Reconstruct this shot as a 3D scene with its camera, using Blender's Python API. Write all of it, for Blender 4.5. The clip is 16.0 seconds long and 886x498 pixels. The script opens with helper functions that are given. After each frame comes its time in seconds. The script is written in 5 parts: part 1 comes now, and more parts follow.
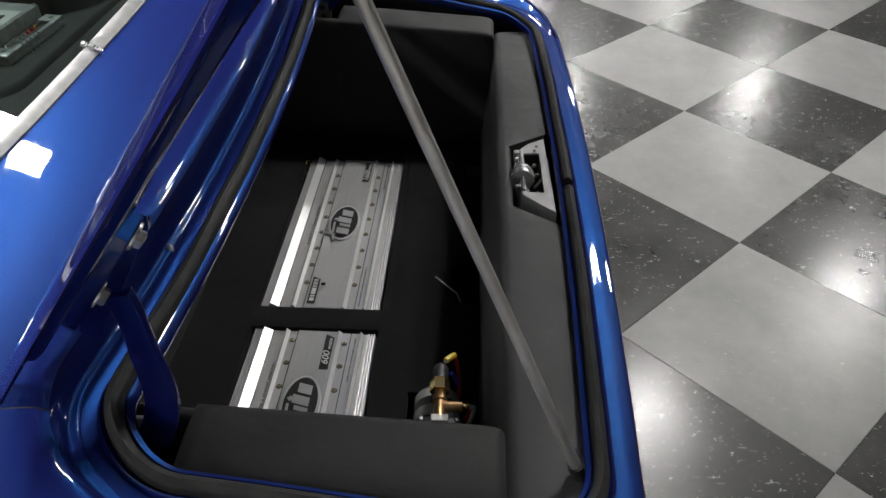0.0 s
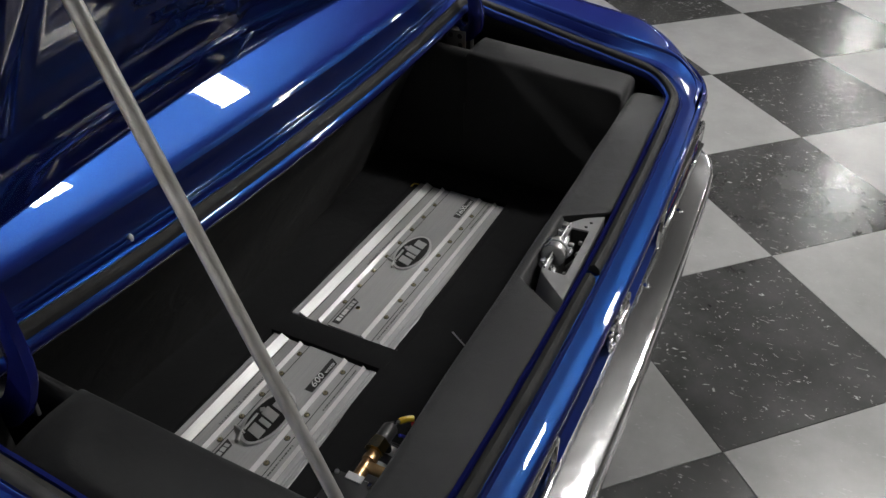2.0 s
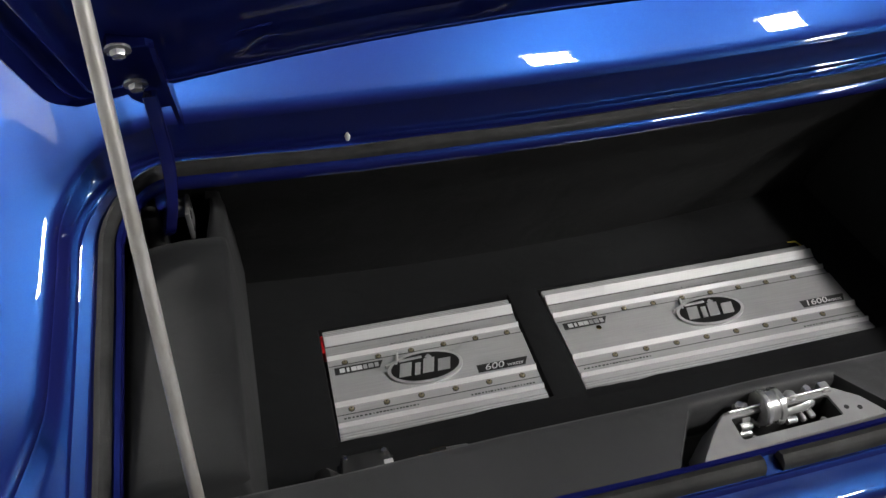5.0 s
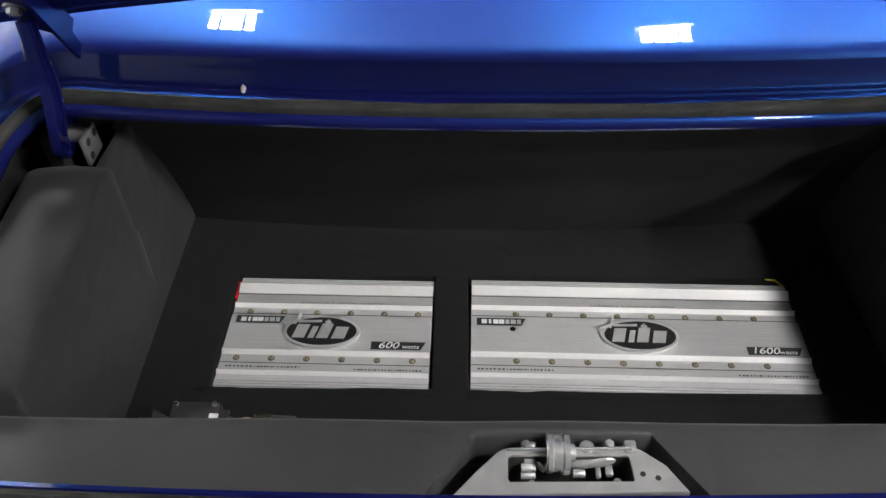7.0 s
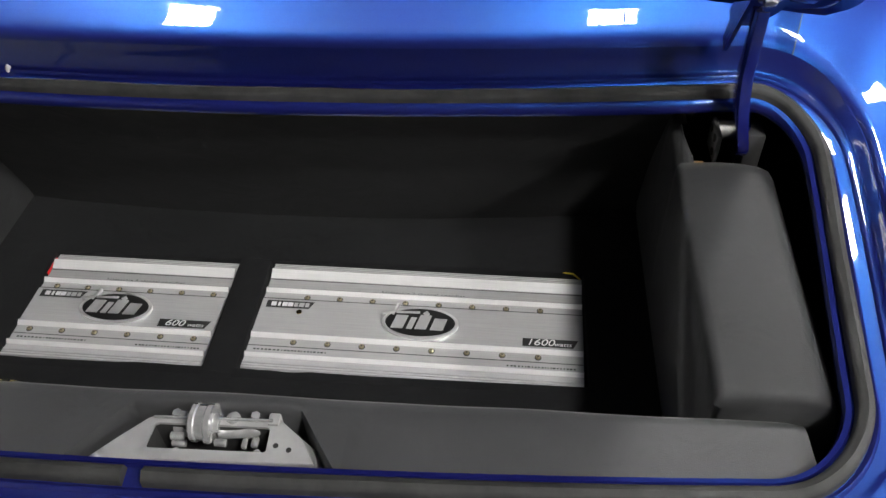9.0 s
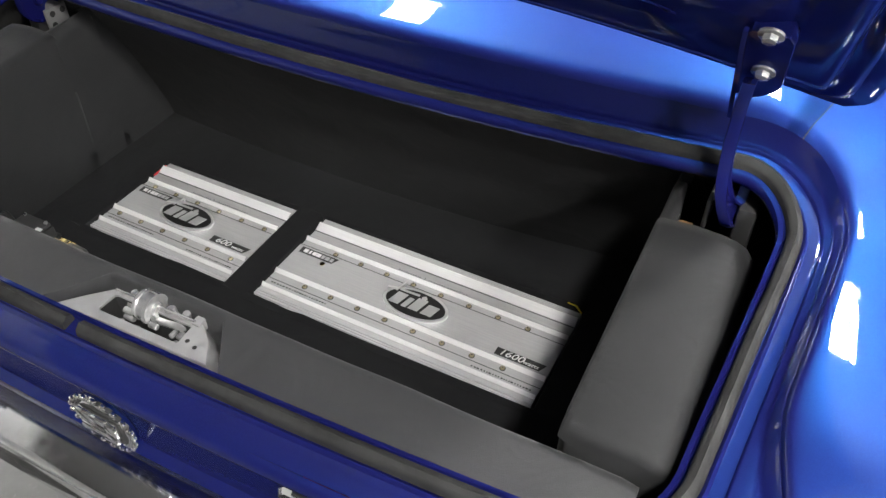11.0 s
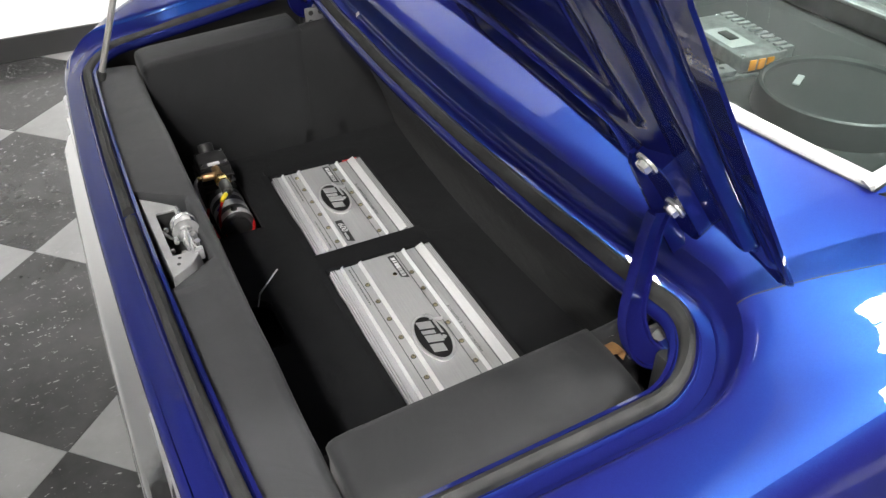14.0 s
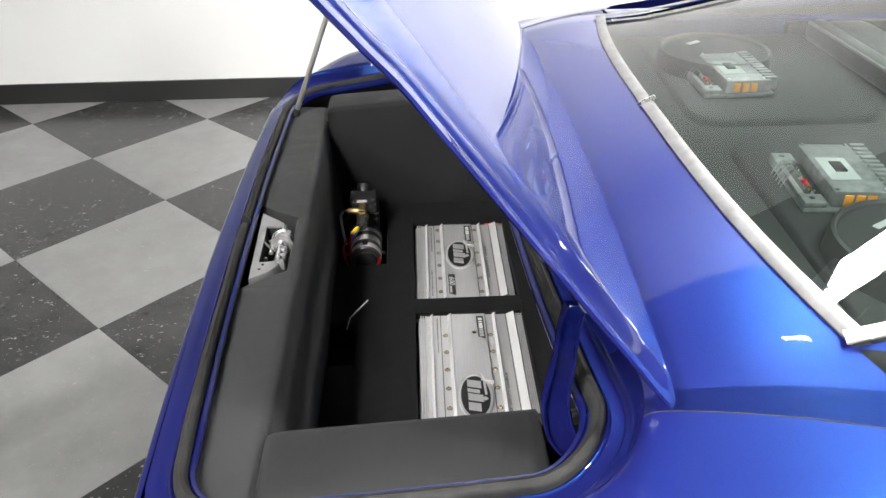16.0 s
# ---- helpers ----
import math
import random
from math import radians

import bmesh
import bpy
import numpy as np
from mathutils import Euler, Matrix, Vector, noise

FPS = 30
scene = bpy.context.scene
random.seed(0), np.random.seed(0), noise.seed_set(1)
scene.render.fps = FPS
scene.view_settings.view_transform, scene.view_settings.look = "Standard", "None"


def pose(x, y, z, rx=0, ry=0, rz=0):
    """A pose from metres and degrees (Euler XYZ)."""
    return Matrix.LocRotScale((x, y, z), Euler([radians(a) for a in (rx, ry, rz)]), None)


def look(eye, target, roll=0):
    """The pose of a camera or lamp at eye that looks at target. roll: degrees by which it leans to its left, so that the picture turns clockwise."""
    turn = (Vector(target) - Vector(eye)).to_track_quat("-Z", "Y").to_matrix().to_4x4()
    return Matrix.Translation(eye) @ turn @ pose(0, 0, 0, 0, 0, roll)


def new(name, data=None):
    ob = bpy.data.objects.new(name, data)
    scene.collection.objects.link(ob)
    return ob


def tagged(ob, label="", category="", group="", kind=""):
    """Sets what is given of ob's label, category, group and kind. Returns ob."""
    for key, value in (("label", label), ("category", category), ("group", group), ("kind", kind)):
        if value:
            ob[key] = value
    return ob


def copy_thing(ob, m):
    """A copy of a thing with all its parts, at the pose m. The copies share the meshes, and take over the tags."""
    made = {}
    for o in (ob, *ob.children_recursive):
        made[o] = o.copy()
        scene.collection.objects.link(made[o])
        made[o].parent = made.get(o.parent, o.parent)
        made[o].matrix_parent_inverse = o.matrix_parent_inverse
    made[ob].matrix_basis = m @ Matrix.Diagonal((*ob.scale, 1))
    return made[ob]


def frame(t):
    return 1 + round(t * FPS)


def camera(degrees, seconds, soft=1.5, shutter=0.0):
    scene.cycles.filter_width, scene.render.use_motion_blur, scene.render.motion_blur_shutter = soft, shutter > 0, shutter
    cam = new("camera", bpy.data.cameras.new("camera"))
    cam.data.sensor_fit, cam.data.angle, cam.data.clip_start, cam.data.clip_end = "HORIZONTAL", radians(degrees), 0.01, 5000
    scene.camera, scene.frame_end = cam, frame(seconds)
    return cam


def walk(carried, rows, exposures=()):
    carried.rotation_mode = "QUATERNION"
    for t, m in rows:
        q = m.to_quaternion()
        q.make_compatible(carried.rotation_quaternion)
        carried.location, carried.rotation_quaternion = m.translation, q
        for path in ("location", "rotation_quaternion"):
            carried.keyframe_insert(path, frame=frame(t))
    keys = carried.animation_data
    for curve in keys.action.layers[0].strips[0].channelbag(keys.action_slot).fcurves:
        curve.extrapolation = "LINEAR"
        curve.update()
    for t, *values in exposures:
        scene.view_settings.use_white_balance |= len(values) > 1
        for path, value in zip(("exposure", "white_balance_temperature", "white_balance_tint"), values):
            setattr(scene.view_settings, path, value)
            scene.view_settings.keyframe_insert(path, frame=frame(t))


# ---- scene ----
cam = camera(58.37, 16.0)
PATH = [
    (0, (-1.0701, 0.1023, 1.5155), (0.5019, 0.1533, 0.2800), 0.62),
    (0.5, (-1.0442, -0.0013, 1.5148), (0.5322, 0.1825, 0.2978), 0.63),
    (1, (-1.0030, -0.0943, 1.5176), (0.5569, 0.2555, 0.3158), 0.42),
    (1.5, (-0.9557, -0.1715, 1.5211), (0.5584, 0.3327, 0.3157), 0.75),
    (2, (-0.8915, -0.2502, 1.5199), (0.5521, 0.4351, 0.3172), 0.72),
    (2.5, (-0.8171, -0.3138, 1.5244), (0.5189, 0.5533, 0.3149), 0.74),
    (3, (-0.7389, -0.3458, 1.5189), (0.4707, 0.6857, 0.3054), 0.99),
    (3.5, (-0.6515, -0.3766, 1.5198), (0.3746, 0.8079, 0.2772), 0.49),
    (4, (-0.5687, -0.3977, 1.5121), (0.2441, 0.9182, 0.2441), 0.08),
    (4.2, (-0.5368, -0.4060, 1.5090), (0.1796, 0.9508, 0.2260), -0.03),
    (6.3, (-0.2176, -0.4199, 1.4895), (-0.1849, 1.0224, 0.1043), -0.24),
    (6.5, (-0.1704, -0.4152, 1.4906), (-0.1668, 1.0179, 0.0957), -0.36),
    (7, (-0.0530, -0.4068, 1.4940), (-0.0914, 1.0084, 0.0814), -0.81),
    (7.5, (0.0511, -0.4040, 1.4933), (-0.0114, 1.0076, 0.0778), -1.27),
    (8, (0.1525, -0.4023, 1.4921), (0.0654, 1.0053, 0.0739), -1.80),
    (8.5, (0.2538, -0.4098, 1.4861), (0.1352, 1.0026, 0.0750), -2.25),
    (9, (0.3463, -0.4174, 1.4799), (0.1835, 0.9957, 0.0739), -2.49),
    (9.2, (0.3819, -0.4209, 1.4776), (0.1832, 0.9893, 0.0734), -2.65),
    (11.3, (0.7193, -0.4024, 1.4984), (-0.0533, 0.8584, 0.1518), -0.37),
    (11.5, (0.7546, -0.3873, 1.4988), (-0.0749, 0.8470, 0.1615), -0.37),
    (12, (0.8377, -0.3435, 1.5013), (-0.1305, 0.8125, 0.1875), -0.31),
    (12.5, (0.9135, -0.2951, 1.5026), (-0.1824, 0.7733, 0.2152), -0.03),
    (13, (0.9770, -0.2329, 1.5000), (-0.2215, 0.7527, 0.2382), -0.05),
    (13.5, (1.0526, -0.1574, 1.5010), (-0.2445, 0.7111, 0.2507), -0.11),
    (14, (1.1041, -0.0853, 1.5052), (-0.3125, 0.6333, 0.2900), -0.19),
    (14.5, (1.1457, -0.0278, 1.5113), (-0.3688, 0.5186, 0.3248), -0.19),
    (15, (1.1904, 0.0543, 1.5153), (-0.4071, 0.4059, 0.3645), -0.47),
    (15.5, (1.2373, 0.1403, 1.5230), (-0.4229, 0.3474, 0.4273), -0.35),
    (16, (1.2800, 0.2400, 1.5332), (-0.4184, 0.3182, 0.4799), -0.66),
]
EXPOSURES = [(0, -0.68), (3, -0.6), (4, -0.45), (6.5, 0.16), (9, 0.3), (11.5, 0.5), (13, 0.5), (14.5, 0.48), (16, 0.44)]
walk(cam, [(t, look(eye, target, roll)) for t, eye, target, roll in PATH], EXPOSURES)

# ---- world, light, exposure ----
scene.view_settings.exposure = 0.0
world = bpy.data.worlds.new("world")
world.use_nodes = True
scene.world = world
world.node_tree.nodes["Background"].inputs[0].default_value = (0.9, 0.95, 1.0, 1)
world.node_tree.nodes["Background"].inputs[1].default_value = 0.0
TUBE_POWER = 545.0
CEILING = 3.9
HANG = 3.0

# ---- materials ----


def material(name, base, rough=0.5, metal=0.0, coat=0.0, coat_rough=0.03, spec=0.5):
    m = bpy.data.materials.new(name)
    m.use_nodes = True
    b = m.node_tree.nodes["Principled BSDF"]
    b.inputs["Base Color"].default_value = (*base, 1)
    b.inputs["Roughness"].default_value = rough
    b.inputs["Metallic"].default_value = metal
    b.inputs["Coat Weight"].default_value = coat
    b.inputs["Coat Roughness"].default_value = coat_rough
    b.inputs["Specular IOR Level"].default_value = spec
    return m


def node(m, kind, **inputs):
    n = m.node_tree.nodes.new(kind)
    for key, value in inputs.items():
        n.inputs[key.replace("_", " ")].default_value = value
    return n


def link(m, a, b):
    m.node_tree.links.new(a, b)


def coords(m, scale=(1, 1, 1), kind="Object"):
    tc = node(m, "ShaderNodeTexCoord")
    mp = node(m, "ShaderNodeMapping")
    mp.inputs["Scale"].default_value = scale
    link(m, tc.outputs[kind], mp.inputs["Vector"])
    return mp.outputs["Vector"]


def ramp(m, value, stops):
    r = node(m, "ShaderNodeValToRGB")
    r.color_ramp.elements[0].position, r.color_ramp.elements[0].color = stops[0][0], (*stops[0][1], 1)
    r.color_ramp.elements[1].position, r.color_ramp.elements[1].color = stops[-1][0], (*stops[-1][1], 1)
    for p, c in stops[1:-1]:
        e = r.color_ramp.elements.new(p)
        e.color = (*c, 1)
    link(m, value, r.inputs["Fac"])
    return r.outputs["Color"]


def bsdf(m):
    return m.node_tree.nodes["Principled BSDF"]


def grain(m, scale, low, high, stretch=(1, 1, 1), detail=6, where="Base Color", lo=0.3, hi=0.7):
    n = node(m, "ShaderNodeTexNoise", Scale=scale, Detail=detail)
    link(m, coords(m, stretch), n.inputs["Vector"])
    link(m, ramp(m, n.outputs["Fac"], [(lo, low), (hi, high)]), bsdf(m).inputs[where])
    return n.outputs["Fac"]


def relief(m, scale, strength, distance=0.002, stretch=(1, 1, 1), detail=4):
    n = node(m, "ShaderNodeTexNoise", Scale=scale, Detail=detail)
    link(m, coords(m, stretch), n.inputs["Vector"])
    b = node(m, "ShaderNodeBump", Strength=strength, Distance=distance)
    link(m, n.outputs["Fac"], b.inputs["Height"])
    link(m, b.outputs["Normal"], bsdf(m).inputs["Normal"])
    return b


def grey(v):
    return (v, v, v)


# metallic blue car paint: indigo ground with brighter blue flake, under a clear coat
paint = material("blue_metallic_paint", (0.02, 0.1, 0.5), 0.42, 1.0, 0.85, 0.02)
flake = node(paint, "ShaderNodeTexVoronoi", Scale=900.0)
link(paint, coords(paint), flake.inputs["Vector"])
link(paint, ramp(paint, flake.outputs["Color"], [(0.0, (0.010, 0.098, 0.40)), (1.0, (0.018, 0.135, 0.48))]), bsdf(paint).inputs["Base Color"])
wave = node(paint, "ShaderNodeTexNoise", Scale=7.0, Detail=2.0)
link(paint, coords(paint), wave.inputs["Vector"])
wavy = node(paint, "ShaderNodeBump", Strength=0.02, Distance=0.004)
link(paint, wave.outputs["Fac"], wavy.inputs["Height"])
link(paint, wavy.outputs["Normal"], bsdf(paint).inputs["Coat Normal"])
indigo = node(paint, "ShaderNodeBsdfPrincipled", Base_Color=(0.0085, 0.0075, 0.080, 1), Roughness=0.4, Specular_IOR_Level=0.0, Coat_Weight=0.85, Coat_Roughness=0.02)
link(paint, wavy.outputs["Normal"], indigo.inputs["Coat Normal"])
layers = node(paint, "ShaderNodeMixShader")
layers.inputs[0].default_value = 0.83
link(paint, bsdf(paint).outputs[0], layers.inputs[1])
link(paint, indigo.outputs[0], layers.inputs[2])
link(paint, layers.outputs[0], paint.node_tree.nodes["Material Output"].inputs["Surface"])

chrome = material("chrome", grey(0.78), 0.07, 1.0)
grain(chrome, 60, grey(0.05), grey(0.13), where="Roughness")
steel = material("brushed_steel_trim", grey(0.62), 0.28, 1.0)
grain(steel, 30, grey(0.26), grey(0.29), (1, 8, 8), where="Roughness")
satin = material("satin_stainless_trim", grey(0.4), 0.46, 0.7)
grain(satin, 40, grey(0.20), grey(0.28))
rubber = material("grey_black_rubber", grey(0.03), 0.7, spec=0.3)
grain(rubber, 30, grey(0.014), grey(0.034))
relief(rubber, 120, 0.25, 0.001)


def cloth_material(name, low, high, weave_scale, sheen, rough=0.95, spec=0.2):
    m = material(name, high, rough, spec=spec)
    bsdf(m).inputs["Sheen Weight"].default_value = sheen
    bsdf(m).inputs["Sheen Roughness"].default_value = 0.5
    weave = relief(m, weave_scale, 0.35, 0.001, detail=2)
    folds = node(m, "ShaderNodeTexNoise", Scale=14.0, Detail=3.0, Distortion=0.6)
    link(m, coords(m), folds.inputs["Vector"])
    soft = node(m, "ShaderNodeBump", Strength=0.22, Distance=0.012)
    link(m, folds.outputs["Fac"], soft.inputs["Height"])
    link(m, soft.outputs["Normal"], weave.inputs["Normal"])
    cloud = node(m, "ShaderNodeTexNoise", Scale=5.0, Detail=5.0)
    link(m, coords(m), cloud.inputs["Vector"])
    shade = ramp(m, cloud.outputs["Fac"], [(0.3, low), (0.75, high)])
    lint = node(m, "ShaderNodeTexVoronoi", Scale=13.0)
    link(m, coords(m), lint.inputs["Vector"])
    speck = ramp(m, lint.outputs["Distance"], [(0.0, grey(1)), (0.022, grey(0))])
    mixed = node(m, "ShaderNodeMix")
    mixed.data_type = "RGBA"
    link(m, speck, mixed.inputs["Factor"])
    link(m, shade, mixed.inputs[6])
    mixed.inputs[7].default_value = (0.10, 0.10, 0.095, 1)
    link(m, mixed.outputs[2], bsdf(m).inputs["Base Color"])
    return m


# black carpet, its colour darkened further for shade deep in the boot
carpet = cloth_material("black_carpet_shaded", (0.0062, 0.0064, 0.0071), (0.0104, 0.0107, 0.0117), 700, 0.03)
# one cloth in two tones: ledge lightened as if lit, pads darkened as if shaded
cloth = cloth_material("ledge_cloth_lit", (0.0265, 0.027, 0.0285), (0.040, 0.0407, 0.0428), 1000, 0.10, 0.62, 0.36)
pad_cloth = cloth_material("pad_cloth_shaded", (0.0125, 0.0128, 0.0137), (0.0195, 0.02, 0.0213), 1000, 0.07, 0.68, 0.26)
tub_black = material("black_undercoat", grey(0.012), 0.8)
relief(tub_black, 200, 0.4, 0.001)
alloy = material("brushed_aluminium", grey(0.76), 0.27, 0.48)
grain(alloy, 90, grey(0.71), grey(0.83), (0.15, 12, 12))
alloy_dark = material("satin_grey_aluminium", grey(0.46), 0.42, 0.3)
grain(alloy_dark, 90, grey(0.42), grey(0.52), (0.15, 12, 12))
# paler tone of the case metal, for highlights painted on its ridges
alloy_highlight = material("ridge_highlight_aluminium", grey(0.74), 0.3, 0.2)
grain(alloy_highlight, 90, grey(0.68), grey(0.78), (0.15, 12, 12))
gold_screw = material("gold_plated_screw", (0.72, 0.64, 0.42), 0.22, 0.7)
brass = material("brass", (0.86, 0.66, 0.28), 0.22, 1.0)
copper = material("cast_brass", (0.62, 0.40, 0.20), 0.32, 1.0)
grain(copper, 60, (0.50, 0.31, 0.15), (0.68, 0.46, 0.24))
wire_blue = material("blue_wire", (0.03, 0.04, 0.5), 0.4)
ink = material("black_print", grey(0.015), 0.4)
white_print = material("white_print", grey(0.75), 0.5)
badge_silver = material("silver_badge", grey(0.55), 0.3, 0.4)
black_plastic = material("black_plastic", grey(0.02), 0.4)
relief(black_plastic, 250, 0.15, 0.0006)
motor_steel = material("dark_motor_case", grey(0.1), 0.35, 0.7)
label_white = material("white_label", grey(0.6), 0.5)
wire_red = material("red_wire", (0.55, 0.012, 0.015), 0.4)
wire_yellow = material("yellow_sleeve", (0.75, 0.55, 0.02), 0.4)
bracket_grey = material("grey_painted_bracket", grey(0.36), 0.4, 0.2)
grain(bracket_grey, 25, grey(0.27), grey(0.35))
bush_grey = material("dull_grey_bush", grey(0.14), 0.5, 0.2)
latch_metal = material("zinc_latch", grey(0.6), 0.25, 0.7)
grain(latch_metal, 60, grey(0.45), grey(0.74))
relief(latch_metal, 160, 0.12, 0.001)
lens_red = material("red_lens", (0.3, 0.01, 0.012), 0.15, 0, 1.0)
foam_tan = material("tan_foam", (0.20, 0.10, 0.035), 0.8)
grain(foam_tan, 60, (0.14, 0.07, 0.025), (0.25, 0.13, 0.045))
rod_steel = material("dull_steel_rod", grey(0.5), 0.4, 0.5)
grain(rod_steel, 25, (0.44, 0.42, 0.38), (0.60, 0.60, 0.59))
wall_white = material("white_wall_paint", grey(0.8), 0.6)
grain(wall_white, 1.2, (0.76, 0.77, 0.765), (0.81, 0.81, 0.80))
relief(wall_white, 140, 0.05, 0.001)
wall_grey = material("grey_wall_paint", grey(0.1), 0.6)
grain(wall_grey, 1.5, grey(0.08), grey(0.12))
skirting = material("black_baseboard", grey(0.02), 0.35)
ceiling_white = material("dark_ceiling", grey(0.08), 0.8)
relief(ceiling_white, 200, 0.3, 0.002)
housing_white = material("white_enamel", grey(0.85), 0.3)
shelf_label = material("pale_grey_label", grey(0.42), 0.5)
amber = material("amber_plastic", (0.75, 0.30, 0.04), 0.35)
shelf_alloy = material("dull_aluminium", grey(0.6), 0.4, 0.4)
grain(shelf_alloy, 60, grey(0.18), grey(0.30))
tray_grey = material("dark_tray_cloth", grey(0.02), 0.9)
relief(tray_grey, 700, 0.04, 0.0004)
seat_grey = material("dark_grey_vinyl", grey(0.06), 0.4)
grain(seat_grey, 20, grey(0.045), grey(0.075))
relief(seat_grey, 300, 0.2, 0.001)
cone_black = material("black_speaker_grille", grey(0.045), 0.5)
tyre_black = material("tyre_rubber", grey(0.025), 0.7)

tube_glow = bpy.data.materials.new("fluorescent_tube")
tube_glow.use_nodes = True
bsdf(tube_glow).inputs["Emission Color"].default_value = (1.0, 0.98, 0.95, 1)
bsdf(tube_glow).inputs["Emission Strength"].default_value = TUBE_POWER

# tinted glass: clear through, glossy by angle
glass = bpy.data.materials.new("green_tinted_glass")
glass.use_nodes = True
glass.node_tree.nodes.remove(bsdf(glass))
clear = node(glass, "ShaderNodeBsdfTransparent", Color=(0.74, 0.84, 0.81, 1))
gloss = node(glass, "ShaderNodeBsdfGlossy", Roughness=0.01)
edge = node(glass, "ShaderNodeFresnel", IOR=1.48)
blend = node(glass, "ShaderNodeMixShader")
link(glass, edge.outputs[0], blend.inputs[0])
link(glass, clear.outputs[0], blend.inputs[1])
link(glass, gloss.outputs[0], blend.inputs[2])
link(glass, blend.outputs[0], glass.node_tree.nodes["Material Output"].inputs["Surface"])


def tile_material(name, low, high, chips, chip_colour, rough):
    m = material(name, low, rough, spec=0.5)
    info = node(m, "ShaderNodeObjectInfo")
    tc = node(m, "ShaderNodeTexCoord")
    shift = node(m, "ShaderNodeVectorMath")
    shift.operation = "MULTIPLY_ADD"
    link(m, info.outputs["Random"], shift.inputs[0])
    shift.inputs[1].default_value = (37.0, 53.0, 11.0)
    link(m, tc.outputs["Object"], shift.inputs[2])
    mottle = node(m, "ShaderNodeTexNoise", Scale=6.0, Detail=8.0, Roughness=0.65)
    link(m, shift.outputs[0], mottle.inputs["Vector"])
    ground_colour = ramp(m, mottle.outputs["Fac"], [(0.3, low), (0.72, high)])
    warp = node(m, "ShaderNodeMapping")
    warp.inputs["Rotation"].default_value = (0, 0, 0.6)
    warp.inputs["Scale"].default_value = (1.0, 0.5, 1.0)
    link(m, shift.outputs[0], warp.inputs["Vector"])
    cells = node(m, "ShaderNodeTexNoise", Scale=95.0, Detail=1.5, Distortion=1.2)
    link(m, warp.outputs[0], cells.inputs["Vector"])
    chip = ramp(m, cells.outputs["Fac"], [(0.0, grey(0)), (chips, grey(0)), (chips + 0.025, grey(1))])
    keep = node(m, "ShaderNodeTexNoise", Scale=9.0, Detail=2.0)
    link(m, shift.outputs[0], keep.inputs["Vector"])
    some = ramp(m, keep.outputs["Fac"], [(0.42, grey(0.25)), (0.6, grey(1))])
    both = node(m, "ShaderNodeMath")
    both.operation = "MULTIPLY"
    link(m, chip, both.inputs[0])
    link(m, some, both.inputs[1])
    mix = node(m, "ShaderNodeMix")
    mix.data_type = "RGBA"
    link(m, both.outputs[0], mix.inputs["Factor"])
    link(m, ground_colour, mix.inputs[6])
    mix.inputs[7].default_value = (*chip_colour, 1)
    link(m, mix.outputs[2], bsdf(m).inputs["Base Color"])
    rnoise = node(m, "ShaderNodeTexNoise", Scale=14.0, Detail=6.0)
    link(m, shift.outputs[0], rnoise.inputs["Vector"])
    link(m, ramp(m, rnoise.outputs["Fac"], [(0.3, grey(rough * 0.92)), (0.7, grey(rough * 1.1))]), bsdf(m).inputs["Roughness"])
    bump = node(m, "ShaderNodeBump", Strength=0.022, Distance=0.002)
    link(m, rnoise.outputs["Fac"], bump.inputs["Height"])
    link(m, bump.outputs["Normal"], bsdf(m).inputs["Normal"])
    return m


tile_black = tile_material("black_vinyl_tile", grey(0.020), grey(0.050), 0.675, grey(0.32), 0.235)
tile_grey = tile_material("grey_vinyl_tile", grey(0.18), grey(0.25), 0.675, grey(0.28), 0.30)
grout = material("dark_joint", grey(0.04), 0.8)

# ---- mesh helpers ----


def finish(name, verts, faces, mat, parent=None, label="", smooth=40, kind=""):
    me = bpy.data.meshes.new(name)
    me.from_pydata([tuple(v) for v in verts], [], faces)
    me.validate()
    b = bmesh.new()
    b.from_mesh(me)
    bmesh.ops.recalc_face_normals(b, faces=b.faces)
    b.to_mesh(me)
    b.free()
    me.materials.append(mat)
    if smooth:
        me.shade_smooth()
        me.set_sharp_from_angle(angle=radians(smooth))
    ob = new(name, me)
    if parent is not None:
        ob.parent = parent
    return tagged(ob, label, kind=kind)


def part(name, bm, mat, parent, label="", smooth=40):
    me = bpy.data.meshes.new(name)
    bm.to_mesh(me)
    bm.free()
    me.materials.append(mat)
    if smooth:
        me.shade_smooth()
        me.set_sharp_from_angle(angle=radians(smooth))
    ob = new(name, me)
    if parent is not None:
        ob.parent = parent
    return tagged(ob, label)


def loft(name, rings, mat, parent=None, label="", around=False, along=False, caps=False, smooth=40):
    """A skin over rings of points; around closes each ring, along joins the last ring to the first."""
    n = len(rings[0])
    verts = [p for r in rings for p in r]
    faces = []
    for i in range(len(rings) - (0 if along else 1)):
        k = (i + 1) % len(rings)
        for j in range(n - (0 if around else 1)):
            l = (j + 1) % n
            faces.append((i * n + j, i * n + l, k * n + l, k * n + j))
    if caps:
        faces += [tuple(range(n)), tuple((len(rings) - 1) * n + j for j in reversed(range(n)))]
    return finish(name, verts, faces, mat, parent, label, smooth)


